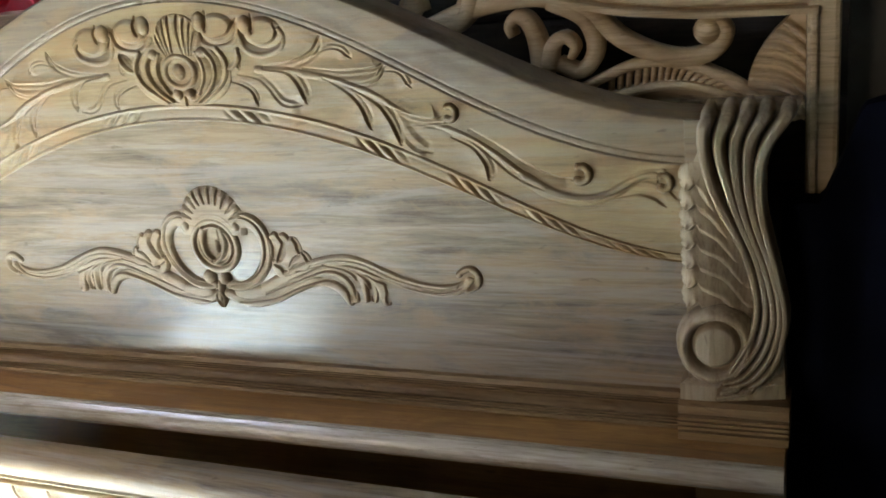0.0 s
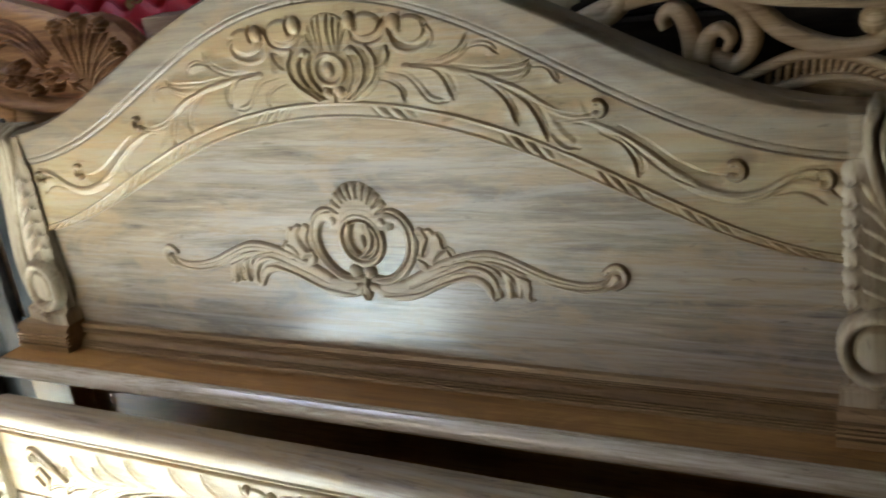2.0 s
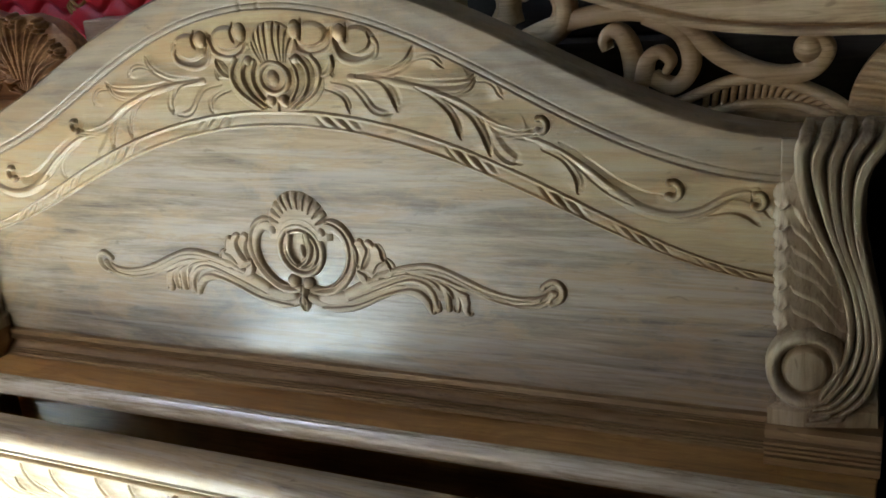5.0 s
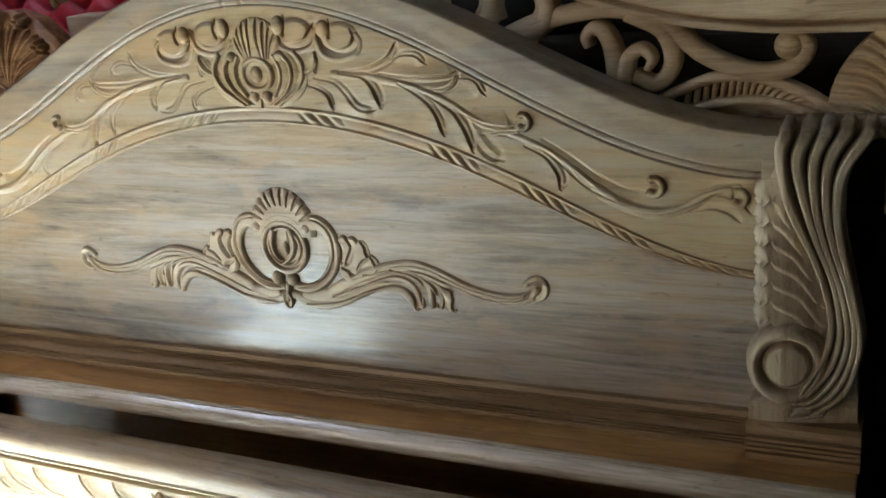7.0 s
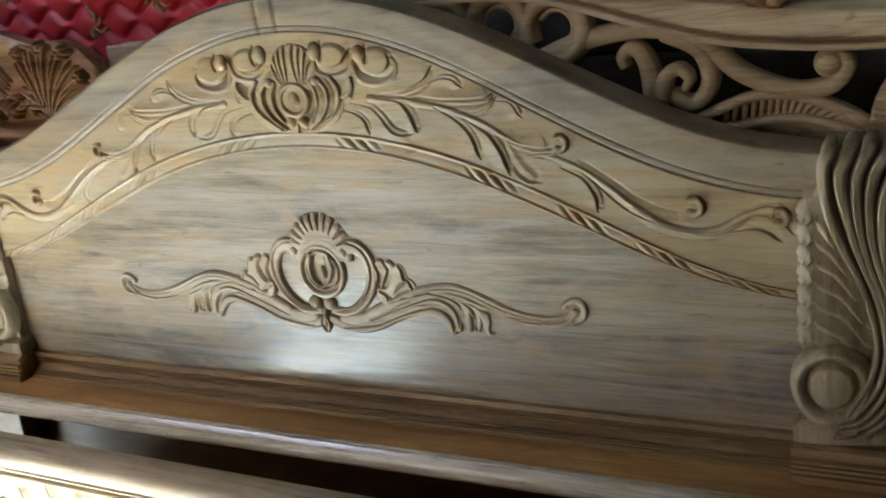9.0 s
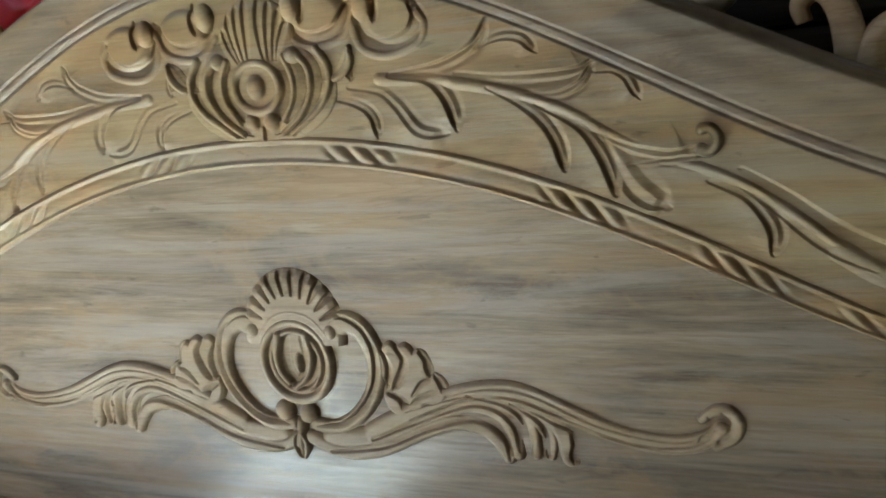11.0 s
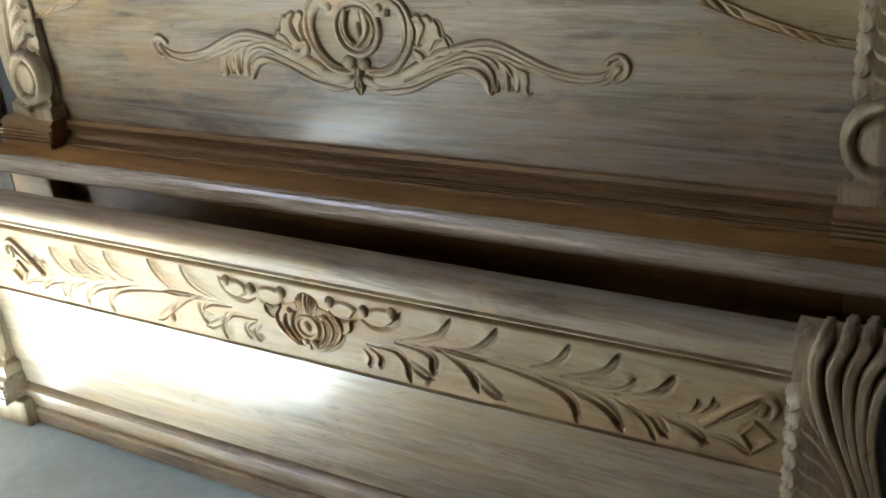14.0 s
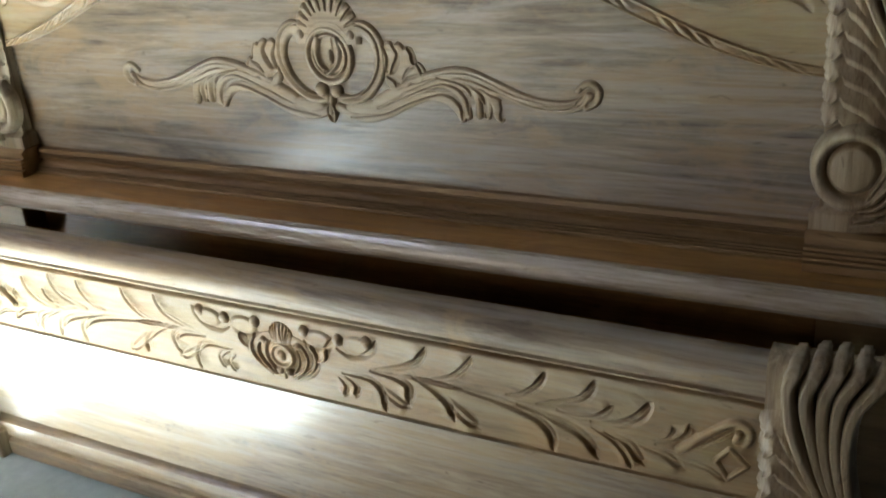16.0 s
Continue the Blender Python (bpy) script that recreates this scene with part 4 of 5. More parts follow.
FOOT_END = [
    ([(0.335, -0.24), (0.399, -0.244), (0.447, -0.252), (0.479, -0.264), (0.497, -0.285), (0.498, -0.314)], 0.0086, -1, 0.009),
    ([(0.442, -0.248), (0.52, -0.261), (0.556, -0.282), (0.569, -0.311)], 0.0086, -1, 0.009),
    ([(0.561, -0.259), (0.595, -0.273), (0.614, -0.293), (0.621, -0.315)], 0.0043, -1, 0.007),
    ([(0.582, -0.262), (0.621, -0.273), (0.64, -0.303)], 0.0086, -1, 0.007),
    ([(0.634, -0.272), (0.673, -0.277), (0.698, -0.296)], 0.007, -1, 0.008),
    ([(0.704, -0.263), (0.742, -0.232), (0.768, -0.213)], 0.0049, -1, 0.007),
    ([(0.684, -0.281), (0.728, -0.283), (0.759, -0.299)], 0.0043, -1, 0.005),
    ([(0.176, -0.241), (0.274, -0.237), (0.345, -0.24)], 0.0038, -1, 0.004),
]
FOOT_SCROLL = [(0.692, -0.264), (0.734, -0.226), (0.764, -0.202), (0.780, -0.202), (0.790, -0.215), (0.784, -0.232), (0.771, -0.231), (0.774, -0.218)]
FOOT_CUPS = [
    ([(0.045, -0.212), (0.064, -0.222), (0.090, -0.221), (0.105, -0.200)], [(0.049, -0.192)]),
    ([(0.112, -0.215), (0.133, -0.226), (0.158, -0.223), (0.183, -0.206), (0.193, -0.186)], [(0.118, -0.196), (0.174, -0.190)]),
]


def cut_foot(X, Z):
    """The footboard's frieze: swelling leaves, cups and gouge cuts on both halves; height over its ground."""
    H = np.zeros_like(X)
    cuts = FOOT_UP + FOOT_LOW + FOOT_END
    for f, t in halves(-0.004):
        for p, w, turn, d in cuts:
            lift(H, X, Z, f(p), w * 1.25, turn * t, 0.0065)
        for p, b in FOOT_CUPS:
            q = np.array(f(p))
            s = np.clip(1 - ((X - q[:, 0].mean()) / 0.030) ** 2 - ((Z - q[:, 1].mean() - 0.010) / 0.018) ** 2, 0, 1)
            np.maximum(H, 0.0045 * np.clip(s * 2.2, 0, 1) ** 0.7, out=H)
    for f, t in halves(-0.004):
        for p, w, turn, d in cuts:
            gouge(H, X, Z, f(p), w * 1.3, turn * t, d * 1.35, lead=0.22)
        for p, b in FOOT_CUPS:
            gouge(H, X, Z, f(p), 0.0075, t, 0.0065, lead=0.7)
    return H


def carve_foot(fb):
    """Balls, scrolls, tassels and the rose of the footboard's frieze."""
    face = lambda X, Z: np.full_like(X, -0.004)
    for f, t in halves(-0.004):
        for p, b in FOOT_CUPS:
            for q in f(b):
                carve("carved_bud", fb, M_FOOTCARVE, lambda H, X, Z: dome(H, X, Z, q[0], q[1], 0.0105, 0.0115, 0.0095), [q], 0.014, face, step=0.001)
        carve("carved_scroll", fb, M_FOOTCARVE, lambda H, X, Z: bead(H, X, Z, f(FOOT_SCROLL), 0.0075, 0.0060, 0.0080, 80, 1.5), f(FOOT_SCROLL), 0.012, face)
        dia = f([(0.743, -0.268), (0.762, -0.246), (0.787, -0.267), (0.760, -0.295), (0.743, -0.268)])

        def tassel(H, X, Z):
            for a, b in zip(dia, dia[1:]):
                bead(H, X, Z, [a, b], 0.0045, 0.0045, 0.0065, 8)
        carve("carved_tassel", fb, M_FOOTCARVE, tassel, dia, 0.01, face)
    carve("rosette", fb, M_FOOTCARVE, lambda H, X, Z: rosette(H, X, Z, -0.248, 0.80, -0.004), [(-0.10, -0.30), (0.10, -0.20)], 0.012, face, step=0.001, label="carved rose with curled petals")
    carve("plume", fb, M_FOOTCARVE, lambda H, X, Z: plume(H, X, Z, -0.238, 0.56, -0.004), [(-0.03, -0.22), (0.03, -0.185)], 0.01, face, step=0.001)


def build_footboard():
    fb = thing("bed_footboard", "pale carved teak footboard standing before the headboard", "footboard", m=pose(0, -0.235, 0, 0, 0, -1.07))
    z1, z2, z3 = 0.098, 0.338, 0.505
    X, Z = np.meshgrid(np.linspace(-0.895, 0.838, 160), np.linspace(z1, z2, 24), indexing="ij")
    sheet("panel", X, 0.0012 * np.sin(X * 6 + Z * 9), Z, M_FOOT, fb, back=0.035)
    X, Z = np.meshgrid(np.linspace(-0.895, 0.838, 1500), np.linspace(z2 + 0.001, z3, 140), indexing="ij")
    edge = np.exp(-((Z - z2 - 0.004) / 0.0035) ** 2) + np.exp(-((Z - z3 + 0.005) / 0.004) ** 2)
    H = cut_foot(X, Z - Z0)
    sheet("carved_frieze", X, -0.004 + 0.010 * edge - H, Z, M_FOOTCARVE, fb, "frieze gouged round the leaves", back=0.035)
    carve_foot(fb)
    swell = curve_points([(-0.010, z3 + 0.012), (-0.014, z3 + 0.028), (-0.010, z3 + 0.043), (0.002, z3 + 0.053), (0.020, z3 + 0.057), (0.044, z3 + 0.053), (0.062, z3 + 0.044), (0.07, z3 + 0.034)], 26)
    prof = [(0.07, z3), (-0.006, z3), (-0.007, z3 + 0.003), (-0.003, z3 + 0.007), (-0.003, z3 + 0.009)] + [tuple(q) for q in swell]
    extrusion("cap_rail", prof, -0.895, 0.836, M_FOOTCAP, fb, "rounded smooth cap rail")
    prof = [(0.05, 0.0), (-0.014, 0.0), (-0.016, 0.034), (-0.012, 0.038), (-0.004, 0.040), (-0.004, 0.045), (-0.010, 0.048), (-0.012, 0.066), (-0.009, 0.080), (0.0, 0.086), (0.012, z1 - 0.008), (0.012, z1 - 0.001), (0.05, z1 - 0.001)]
    extrusion("base_moulding", prof, -0.895, 0.836, M_FOOT, fb, "stepped base moulding resting on cement")
    for s in (-1, 1):
        post = build_post(fb, s, 0.122, -0.063 if s < 0 else -0.016, False, 0.0, 0.012, M_FOOT)
        post.scale.z = 1.045
        post.location.z = 0.067 * (1 - 1.045)
        boxed("post_foot", (s * 0.892 - (0.12 if s < 0 else 0.09), s * 0.892 + (0.045 if s < 0 else 0.08), -0.04, 0.06, 0.0, 0.0665), M_POST, fb, bevel=0.006)
    return fb


build_footboard()

# ---- the openwork headboard behind ----
BY = 0.105


def build_openwork():
    ow = thing("openwork_headboard", "dusty teak headboard with pierced scrollwork, leaning behind", "headboard")

    def up(p):
        return [(x, z + Z0) for x, z in p]

    tube("scroll_branch", up([(0.30, 0.50), (0.438, 0.568), (0.532, 0.593), (0.61, 0.596), (0.676, 0.571), (0.731, 0.524), (0.801, 0.496), (0.854, 0.503), (0.874, 0.532), (0.850, 0.545)]), 0.016, 0.013, BY, 0.02, M_BACK, ow, n=60)
    ball("scroll_eye", 0.851, BY - 0.006, Z0 + 0.534, 0.022, 0.022, 0.022, M_BACK, ow)
    tube("leaf_scroll", up([(0.556, 0.540), (0.552, 0.556), (0.564, 0.569), (0.581, 0.562), (0.594, 0.53), (0.600, 0.46)]), 0.007, 0.017, BY, 0.02, M_BACK, ow)
    tube("leaf_scroll", up([(0.648, 0.505), (0.655, 0.522), (0.640, 0.536), (0.620, 0.524), (0.612, 0.49)]), 0.006, 0.014, BY - 0.01, 0.018, M_BACK, ow)
    tube("leaf_scroll", up([(0.618, 0.591), (0.671, 0.561), (0.684, 0.514), (0.660, 0.482), (0.625, 0.495)]), 0.015, 0.012, BY, 0.02, M_BACK, ow)
    for x, z, r in ((0.353, 0.618, 0.047), (0.447, 0.607, 0.047), (0.25, 0.622, 0.045)):
        a = [(x + r * 1.0 * math.cos(t), Z0 + z + r * math.sin(t)) for t in np.linspace(3.6, -1.9, 9)]
        tube("ring_scroll", a, 0.012, 0.015, BY, 0.024, M_BACK, ow, n=40)
        b = [(x + r * 0.62 * math.cos(t), Z0 + z + r * 0.62 * math.sin(t)) for t in np.linspace(2.6, -0.8, 6)]
        tube("ring_scroll", b, 0.004, 0.006, BY + 0.004, 0.012, M_BACK, ow, n=20)
    # arched leaf with slanting veins
    arch = up([(0.66, 0.455), (0.738, 0.487), (0.801, 0.489), (0.869, 0.466), (0.93, 0.425)])
    tube("leaf_arch", arch, 0.008, 0.008, BY, 0.018, M_BACK, ow)
    low = up([(0.69, 0.437), (0.777, 0.455), (0.839, 0.450), (0.92, 0.42)])
    tube("leaf_arch", low, 0.007, 0.007, BY, 0.018, M_BACK, ow)
    ca, cb = curve_points(arch, 22), curve_points(low, 22)
    for k in range(2, 20):
        tube("leaf_vein", [tuple(cb[max(k - 1, 0)]), tuple((ca[k] + cb[k]) / 2), tuple(ca[min(k + 1, 21)])], 0.0042, 0.005, BY + 0.004, 0.012, M_BACK, ow, n=5, m=6)
    # solid board under the arched leaf
    X, V = np.meshgrid(np.linspace(0.64, 0.93, 60), np.linspace(0, 1, 12), indexing="ij")
    Z = Z0 + 0.36 + V * (np.interp(X, [0.64, 0.69, 0.777, 0.839, 0.93], [0.415, 0.437, 0.455, 0.450, 0.416]) - 0.36)
    sheet("arch_board", X, np.full_like(X, BY - 0.004), Z, M_BACK, ow, "plain tan board under the arched leaf", back=BY + 0.014)
    # rails
    nx = 90
    x = np.linspace(-0.12, 1.0, nx)
    X, V = np.meshgrid(x, np.linspace(0, 1, 40), indexing="ij")
    lo = np.interp(X, [-0.12, 0.10, 0.288, 0.384, 0.474, 0.56, 0.641, 0.719, 0.843, 1.0], [0.585, 0.640, 0.662, 0.658, 0.640, 0.610, 0.585, 0.566, 0.554, 0.553]) + Z0
    hi = np.interp(X, [-0.12, 0.081, 0.191, 0.40, 0.53, 0.61, 0.70, 0.78, 0.902, 1.0], [0.655, 0.712, 0.735, 0.727, 0.690, 0.660, 0.637, 0.623, 0.613, 0.612]) + Z0
    for _ in range(6):
        for a in (lo, hi):
            a[1:-1] = (a[:-2] + a[1:-1] * 2 + a[2:]) / 4
    Z = lo + V * (hi - lo)
    Y = BY - 0.028 + 0.016 * np.exp(-((V - 0.20) / 0.035) ** 2) - 0.008 * (V < 0.17) + 0.02 * np.clip((V - 0.8) / 0.2, 0, 1) ** 2
    sheet("top_rail", X, Y, Z, M_BACK, ow, "plain moulded top rail", back=BY + 0.03)
    # stile with a leaf carved beside it
    boxed("stile", (0.985, 1.030, BY - 0.028, BY + 0.03, 0.0, Z0 + 0.60), M_BACK, ow, bevel=0.008)
    boxed("stile_bead", (0.990, 1.000, BY - 0.036, BY - 0.0285, 0.3, Z0 + 0.56), M_BACK, ow, bevel=0.003)
    X, V = np.meshgrid(np.linspace(0, 1, 50), np.linspace(0, 1, 80), indexing="ij")
    Z = 0.40 + V * 0.155
    left = 0.905 + 0.065 * np.clip((V - 0.30) / 0.70, 0, 1) ** 2.0
    X = left + X * (0.984 - left)
    H = np.zeros_like(X)
    for i in range(8):
        z = 0.395 + 0.019 * i
        bead(H, X, Z, [(0.988, z - 0.014), (0.955, z + 0.012), (0.910, z + 0.020)], 0.005, 0.007, 0.010)
    sheet("carved_corner", X, BY - 0.012 - H, Z + Z0, M_BACK, ow, "corner carved with leaf veins", back=BY + 0.02)
    boxed("lower_board", (-0.2, 0.90, BY - 0.015, BY + 0.015, 0.0, Z0 + 0.40), M_BACK, ow)
    # finials over the rail
    boss = ball("finial_boss", 0.768, BY, Z0 + 0.655, 0.040, 0.034, 0.038, M_BROWN, ow, "carved flower boss", knobs=0.2)
    for k in range(13):
        t, u = k * 2.4, 0.10 + 0.068 * k
        px, pz = 0.768 + 0.040 * u * math.cos(t), Z0 + 0.655 + 0.038 * u * math.sin(t)
        ball("petal", px, BY - 0.036 * math.sqrt(max(1 - u * u, 0.04)), pz, 0.016, 0.010, 0.015, M_BROWN, boss, knobs=0.35)
    rnd = random.Random(11)
    for i in range(26):
        x = 0.40 + 0.0125 * i
        z = Z0 + float(np.interp(x, [0.40, 0.5, 0.6, 0.74], [0.735, 0.705, 0.668, 0.640]))
        a = rnd.uniform(-0.9, 0.9)
        tube("finial_leaf", [(x, z - 0.012), (x + 0.010 * math.cos(a), z + 0.010), (x + 0.034 * math.cos(a), z + 0.014 + 0.012 * rnd.random())], 0.010, 0.004, BY + rnd.uniform(-0.012, 0.010), 0.012, M_BROWN, ow, n=8, m=6)
    for i in range(5):
        tube("finial_leaf", [(0.075 + 0.012 * i, Z0 + 0.69), (0.080 + 0.010 * i, Z0 + 0.725), (0.070 + 0.016 * i, Z0 + 0.745)], 0.008, 0.004, BY - 0.01, 0.012, M_BROWN, ow, n=8, m=8)
    return ow


build_openwork()


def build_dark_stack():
    st = thing("timber_stack", "rough stacked timber boards, near-black to hold the shade behind the openwork", "timber")
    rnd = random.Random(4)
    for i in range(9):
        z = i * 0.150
        # top board fills the scrollwork's gaps with dark, in place of shade
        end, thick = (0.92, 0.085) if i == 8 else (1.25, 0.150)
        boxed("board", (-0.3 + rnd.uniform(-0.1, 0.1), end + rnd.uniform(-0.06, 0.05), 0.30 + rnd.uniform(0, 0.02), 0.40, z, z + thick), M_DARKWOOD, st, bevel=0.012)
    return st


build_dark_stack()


def build_mattress():
    mt = thing("quilted_mattress", "red quilted mattress with gold sprigs, stood on edge", "mattress")
    x0, x1, z0, z1 = -1.75, -0.38, 0.0, 1.62
    X, Z = np.meshgrid(np.linspace(x0, x1, 340), np.linspace(z0, z1, 300), indexing="ij")
    d = np.full_like(X, 9.0)
    for n in range(0, 29):
        d = np.minimum(d, np.abs(Z - (n * 0.056 + 0.017 * (-1) ** n * np.sin(2 * np.pi * X / 0.118))))
    band = 1.457 + 0.088 * (-1.05 - X)
    quilted = np.maximum(np.clip((band - Z) / 0.012, 0, 1), np.clip((X + 1.05) / 0.012, 0, 1))
    puff = 0.004 + 0.016 * (1 - np.exp(-((d / 0.011) ** 1.2))) * quilted
    edge = np.minimum(np.minimum(X - x0, x1 - X), np.minimum(Z - z0, z1 - Z))
    Y = 0.60 - puff + 0.05 * np.exp(-edge / 0.012)
    sheet("quilted_cover", X, Y, Z, M_RED, mt, "glossy red quilted cover", back=0.78)
    tube("edge_tape", [(x1, z0), (x1 + 0.004, (z0 + z1) / 2), (x1, z1)], 0.012, 0.012, 0.64, 0.02, M_MAUVE, mt, n=8)
    rnd = random.Random(7)
    tilt = Matrix.Translation((-1.40, 0, 1.50)) @ Matrix.Rotation(radians(5.0), 4, "Y")
    boxed("printed_strip", (-0.34, 0.35, 0.588, 0.594, 0.024, 0.070), M_INK, mt, "dark blue printed strip", bevel=0.001, m=tilt)
    boxed("print_bar", (-0.05, 0.22, 0.586, 0.5875, 0.030, 0.040), M_LABEL, mt, "pale line of print", bevel=0.0, m=tilt)
    boxed("print_bar", (-0.01, 0.20, 0.592, 0.5945, 0.000, 0.006), M_LABEL, mt, "pale line of print", bevel=0.0, m=tilt)
    for x, z in ((-0.77, 1.36), (-1.00, 1.31), (-1.33, 1.40), (-1.54, 1.36), (-0.56, 1.45), (-0.90, 1.47), (-0.70, 1.21), (-0.72, 1.55)):
        for j in range(7):
            a = j * 0.9 + rnd.random() * 0.5
            r = 0.030 + 0.022 * rnd.random()
            tube("gold_sprig", [(x, z), (x + r * 0.6 * math.cos(a), z + r * 0.6 * math.sin(a)), (x + r * math.cos(a + 0.6), z + r * math.sin(a + 0.6))], 0.003, 0.005, 0.586, 0.004, M_GOLD, mt, n=6, m=6)
    return mt


build_mattress()


def build_carved_sofa():
    cs = thing("carved_sofa_back", "brown carved sofa back with a feathered fan", "sofa")
    y = 0.28
    for x in (-1.68, -1.25, -0.80):
        boxed("leg", (x - 0.025, x + 0.025, y + 0.01, y + 0.05, 0.0, 0.5), M_BROWN, cs)
    X, V = np.meshgrid(np.linspace(-1.75, -0.70, 120), np.linspace(0, 1, 60), indexing="ij")
    top = np.interp(X, [-1.75, -1.35, -1.15, -1.0, -0.92, -0.84, -0.77, -0.72, -0.70], [1.42, 1.40, 1.365, 1.325, 1.300, 1.302, 1.280, 1.235, 1.17])
    Z = 0.5 + V * (top - 0.5)
    sheet("back_board", X, y + 0.012 * np.clip((V - 0.97) / 0.03, 0, 1) ** 2 + 0.003 * np.sin(X * 23) * np.sin(Z * 19), Z, M_BROWN, cs, "smooth brown back board", back=y + 0.05)
    face = lambda A, B: np.full_like(A, y)
    at = lambda p: [(x, z - Z0) for x, z in p]

    def piece(name, draw, pts, pad, label="", step=0.002):
        carve(name, cs, M_BROWN, draw, at(pts), pad, face, step, label)

    low = [(-1.72, 1.30), (-1.55, 1.25), (-1.41, 1.20), (-1.295, 1.155), (-1.154, 1.115), (-1.02, 1.095), (-0.93, 1.092)]
    piece("scroll_rail", lambda H, A, B: bead(H, A, B, at(low), 0.036, 0.020, 0.040, 60, 1.1), low, 0.05, "smooth rounded rail")
    high = [(-1.72, 1.44), (-1.50, 1.375), (-1.363, 1.310), (-1.254, 1.243), (-1.18, 1.205), (-1.12, 1.190)]

    def upper(H, A, B):
        bead(H, A, B, at(high), 0.034, 0.016, 0.034, 60, 1.1)
        for d in (0.038, 0.050):
            bead(H, A, B, at([(x, z - d * (1 - 0.5 * i / 5)) for i, (x, z) in enumerate(high)]), 0.006, 0.004, 0.018, 60)
        dome(H, A, B, -1.115, 1.196 - Z0, 0.018, 0.016, 0.036)
    piece("scroll_rail", upper, high, 0.08)
    rope = [(-1.72, 1.24), (-1.55, 1.175), (-1.42, 1.135), (-1.30, 1.105), (-1.16, 1.075)]
    c = curve_points(rope, 46)

    def ropes(H, A, B):
        for k in range(45):
            bead(H, A, B, at([(c[k, 0] - 0.004, c[k, 1] - 0.013), (c[k, 0] + 0.004, c[k, 1] + 0.013)]), 0.0042, 0.0042, 0.014, 6)
    piece("rope_band", ropes, rope, 0.03, "band of short upright cuts")
    for d in (0.0, 0.016, 0.032, 0.050):
        arc = [(-1.250 + d, 1.262 - d * 0.4), (-1.19 + d * 0.6, 1.300 - d), (-1.118, 1.308 - d), (-1.045 - d * 0.3, 1.280 - d), (-0.990 - d * 0.6, 1.220 - d * 0.6)]
        piece("curved_moulding", lambda H, A, B: bead(H, A, B, at(arc), 0.0055, 0.0045, 0.014, 40), arc, 0.012)
    for i in range(9):
        z = 1.165 + 0.0165 * i
        q = [(-0.968 + 0.003 * i, z + 0.006), (-0.950 + 0.002 * i, z - 0.002), (-0.928 + 0.002 * i, z - 0.008)]
        piece("ridge", lambda H, A, B: leaf(H, A, B, at(q), 0.0075, 0.016, 1), q, 0.014)
    rnd = random.Random(3)
    for i in range(13):
        x, z = -1.20 + 0.022 * i, 1.168 - 0.0025 * i + rnd.uniform(-0.016, 0.024)
        a = rnd.uniform(-0.5, 0.6)
        q = [(x, z), (x + 0.030 * math.cos(a), z + 0.022 * math.sin(a) + 0.008), (x + 0.066 * math.cos(a), z + 0.040 * math.sin(a))]
        piece("carved_leaf", lambda H, A, B: leaf(H, A, B, at(q), 0.014, 0.026 + 0.008 * (i % 2), (-1) ** i), q, 0.022)
    for x, z in ((-1.127, 1.166), (-1.053, 1.143), (-0.985, 1.150), (-1.085, 1.196)):
        def flower(H, A, B):
            for k in range(5):
                t = k * 1.257 + x * 9
                dome(H, A, B, x + 0.012 * math.cos(t), z - Z0 + 0.012 * math.sin(t), 0.0095, 0.0095, 0.036)
            dome(H, A, B, x, z - Z0, 0.007, 0.007, 0.040)
        piece("carved_flower", flower, [(x, z)], 0.028, step=0.0015)
    bx, bz = -0.885, 1.105
    for i in range(15):
        a = radians(-24 + 7.2 * i)
        ln = 0.185 - 0.0006 * (i - 5) ** 2 + 0.008 * (i % 2)
        q = [(bx, bz), (bx + ln * 0.5 * math.sin(a * 0.75), bz + ln * 0.52 * math.cos(a * 0.85)), (bx + ln * math.sin(a), bz + ln * math.cos(a))]
        piece("feather", lambda H, A, B: leaf(H, A, B, at(q), 0.0095, 0.020 + 0.006 * (i % 2), 1, 30, 0.35), q, 0.014)
        if i % 3 == 1 and i < 12:
            e = (bx + ln * 1.02 * math.sin(a), bz + ln * 1.02 * math.cos(a))

            def blossom(H, A, B):
                for k in range(4):
                    dome(H, A, B, e[0] + 0.010 * math.cos(k * 1.57), e[1] - Z0 + 0.010 * math.sin(k * 1.57), 0.010, 0.009, 0.032)
            piece("carved_flower", blossom, [e], 0.024, step=0.0015)
    return cs


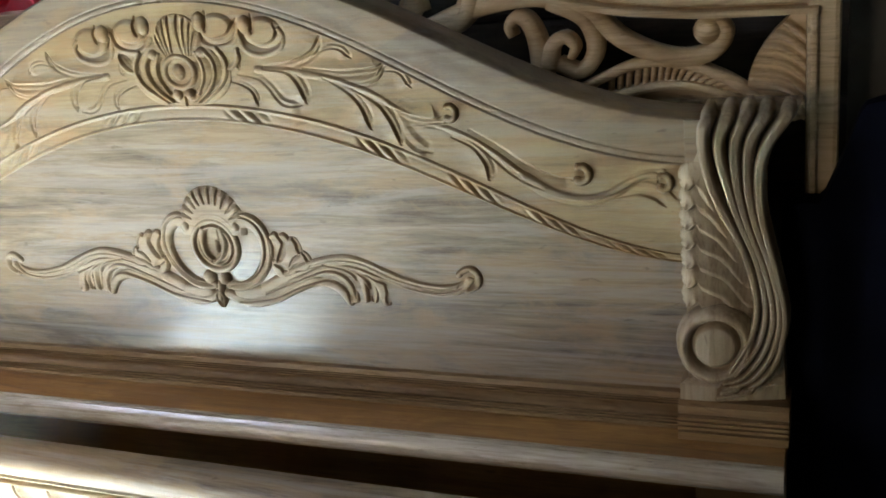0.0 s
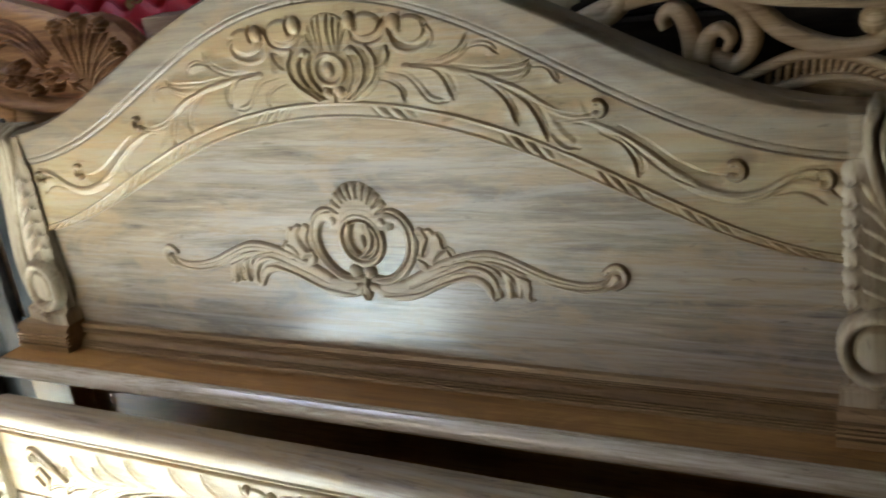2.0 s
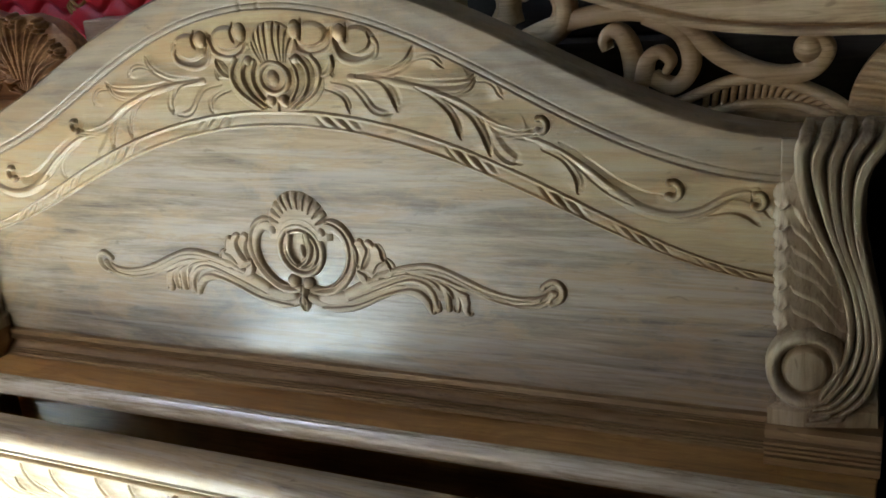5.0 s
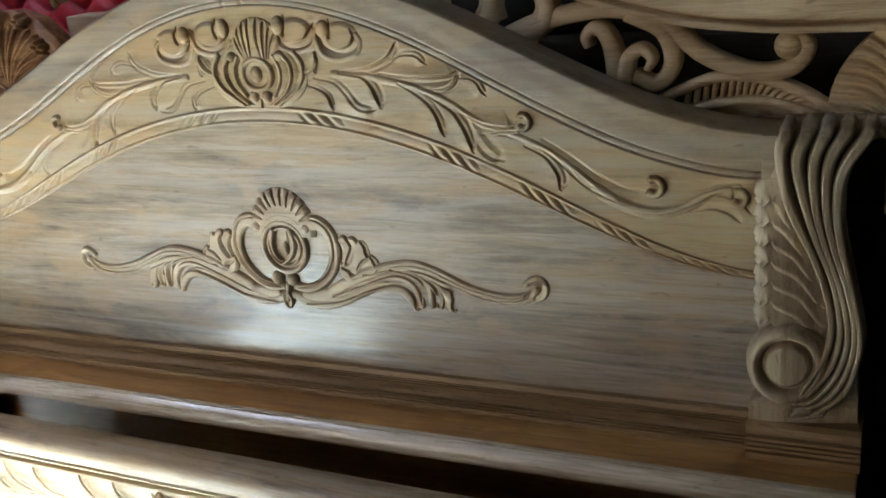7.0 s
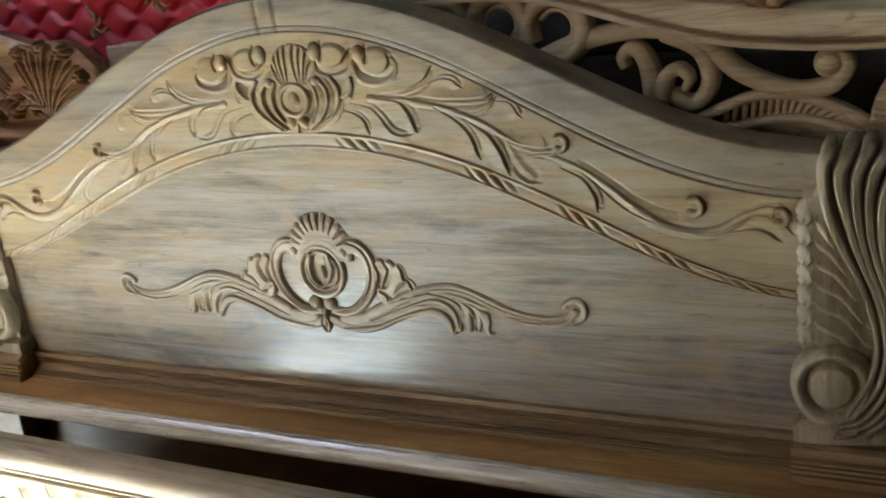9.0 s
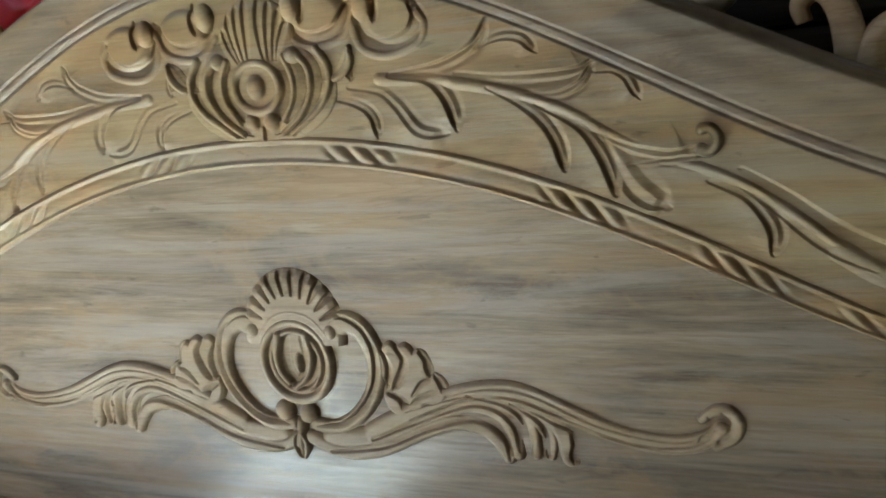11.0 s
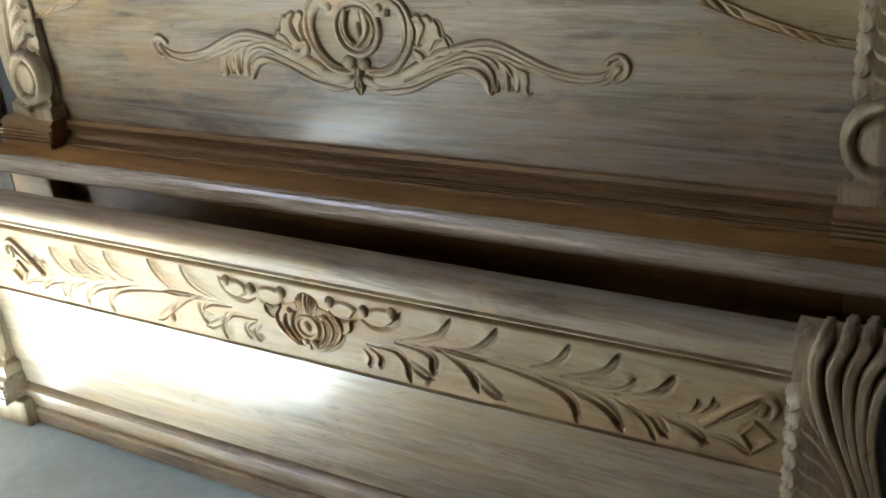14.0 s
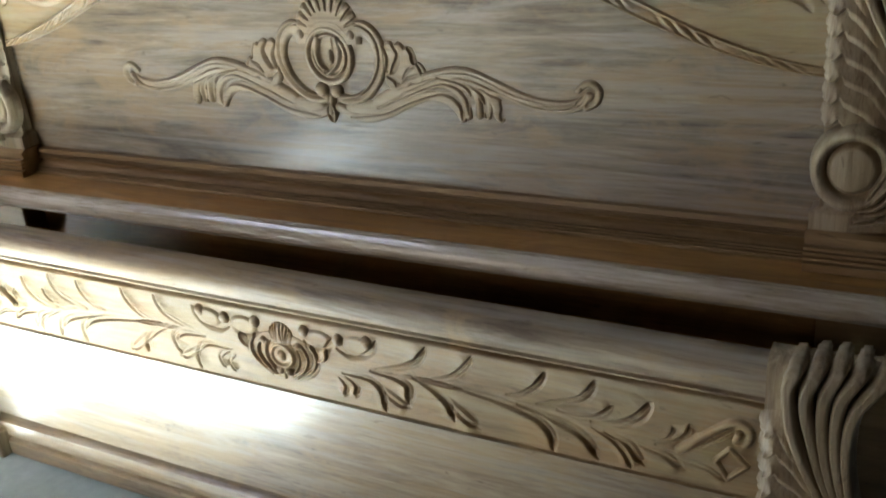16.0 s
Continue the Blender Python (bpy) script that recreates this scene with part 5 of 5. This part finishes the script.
build_carved_sofa()

tagged(boxed("wood_block", (-0.735, -0.55, 0.34, 0.42, 0.0, 1.277), M_PALEBLOCK, bevel=0.004), "pale raw wooden post end behind the headboard", "wood")


def build_planks():
    pl = thing("plank_rack", "dark grey planks standing on end beside the headboard", "timber")
    for i, (x, w, top, y) in enumerate(((-1.00, 0.10, 1.08, 0.10), (-1.10, 0.11, 1.10, 0.12), (-1.19, 0.05, 1.09, 0.09), (-1.30, 0.08, 1.12, 0.13), (-1.42, 0.09, 1.10, 0.14))):
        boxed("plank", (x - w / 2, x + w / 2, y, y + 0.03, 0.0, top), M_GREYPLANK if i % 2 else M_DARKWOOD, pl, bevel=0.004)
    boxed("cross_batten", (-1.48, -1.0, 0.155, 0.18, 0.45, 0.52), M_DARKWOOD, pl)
    return pl


build_planks()


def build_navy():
    # sheet added to fill the dark void beside the post
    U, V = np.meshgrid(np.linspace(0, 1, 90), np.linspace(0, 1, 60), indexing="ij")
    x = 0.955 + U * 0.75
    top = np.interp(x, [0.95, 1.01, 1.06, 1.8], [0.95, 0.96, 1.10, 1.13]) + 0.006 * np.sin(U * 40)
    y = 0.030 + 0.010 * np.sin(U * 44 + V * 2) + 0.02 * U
    ob = sheet("dark_sheet", x, y, V * top, M_NAVY, None, "", back=0.07)
    return tagged(ob, "near-black navy sheet standing in for the dark beside the headboard", "cloth")


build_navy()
# stands in for the dim background past the stile, dimness put into its colour
tagged(boxed("dim_panel", (1.04, 1.9, 0.16, 0.18, 0.0, 1.75), M_DIMWALL, bevel=0.003), "brown-grey panel standing in for the dim background, dimness in its colour", "board")


def build_cupboard():
    cb = thing("plywood_cupboard", "low khaki plywood cupboard beside the planks", "cupboard")
    boxed("carcass", (-1.94, -1.28, -0.04, 0.06, 0.0, 0.545), M_KHAKI, cb)
    boxed("top_board", (-1.95, -1.275, -0.05, 0.065, 0.546, 0.56), M_KHAKI, cb, bevel=0.003)
    for x in (-1.935, -1.608):
        boxed("door", (x, x + 0.322, -0.053, -0.041, 0.04, 0.535), M_KHAKI, cb, bevel=0.003)
    return cb


build_cupboard()
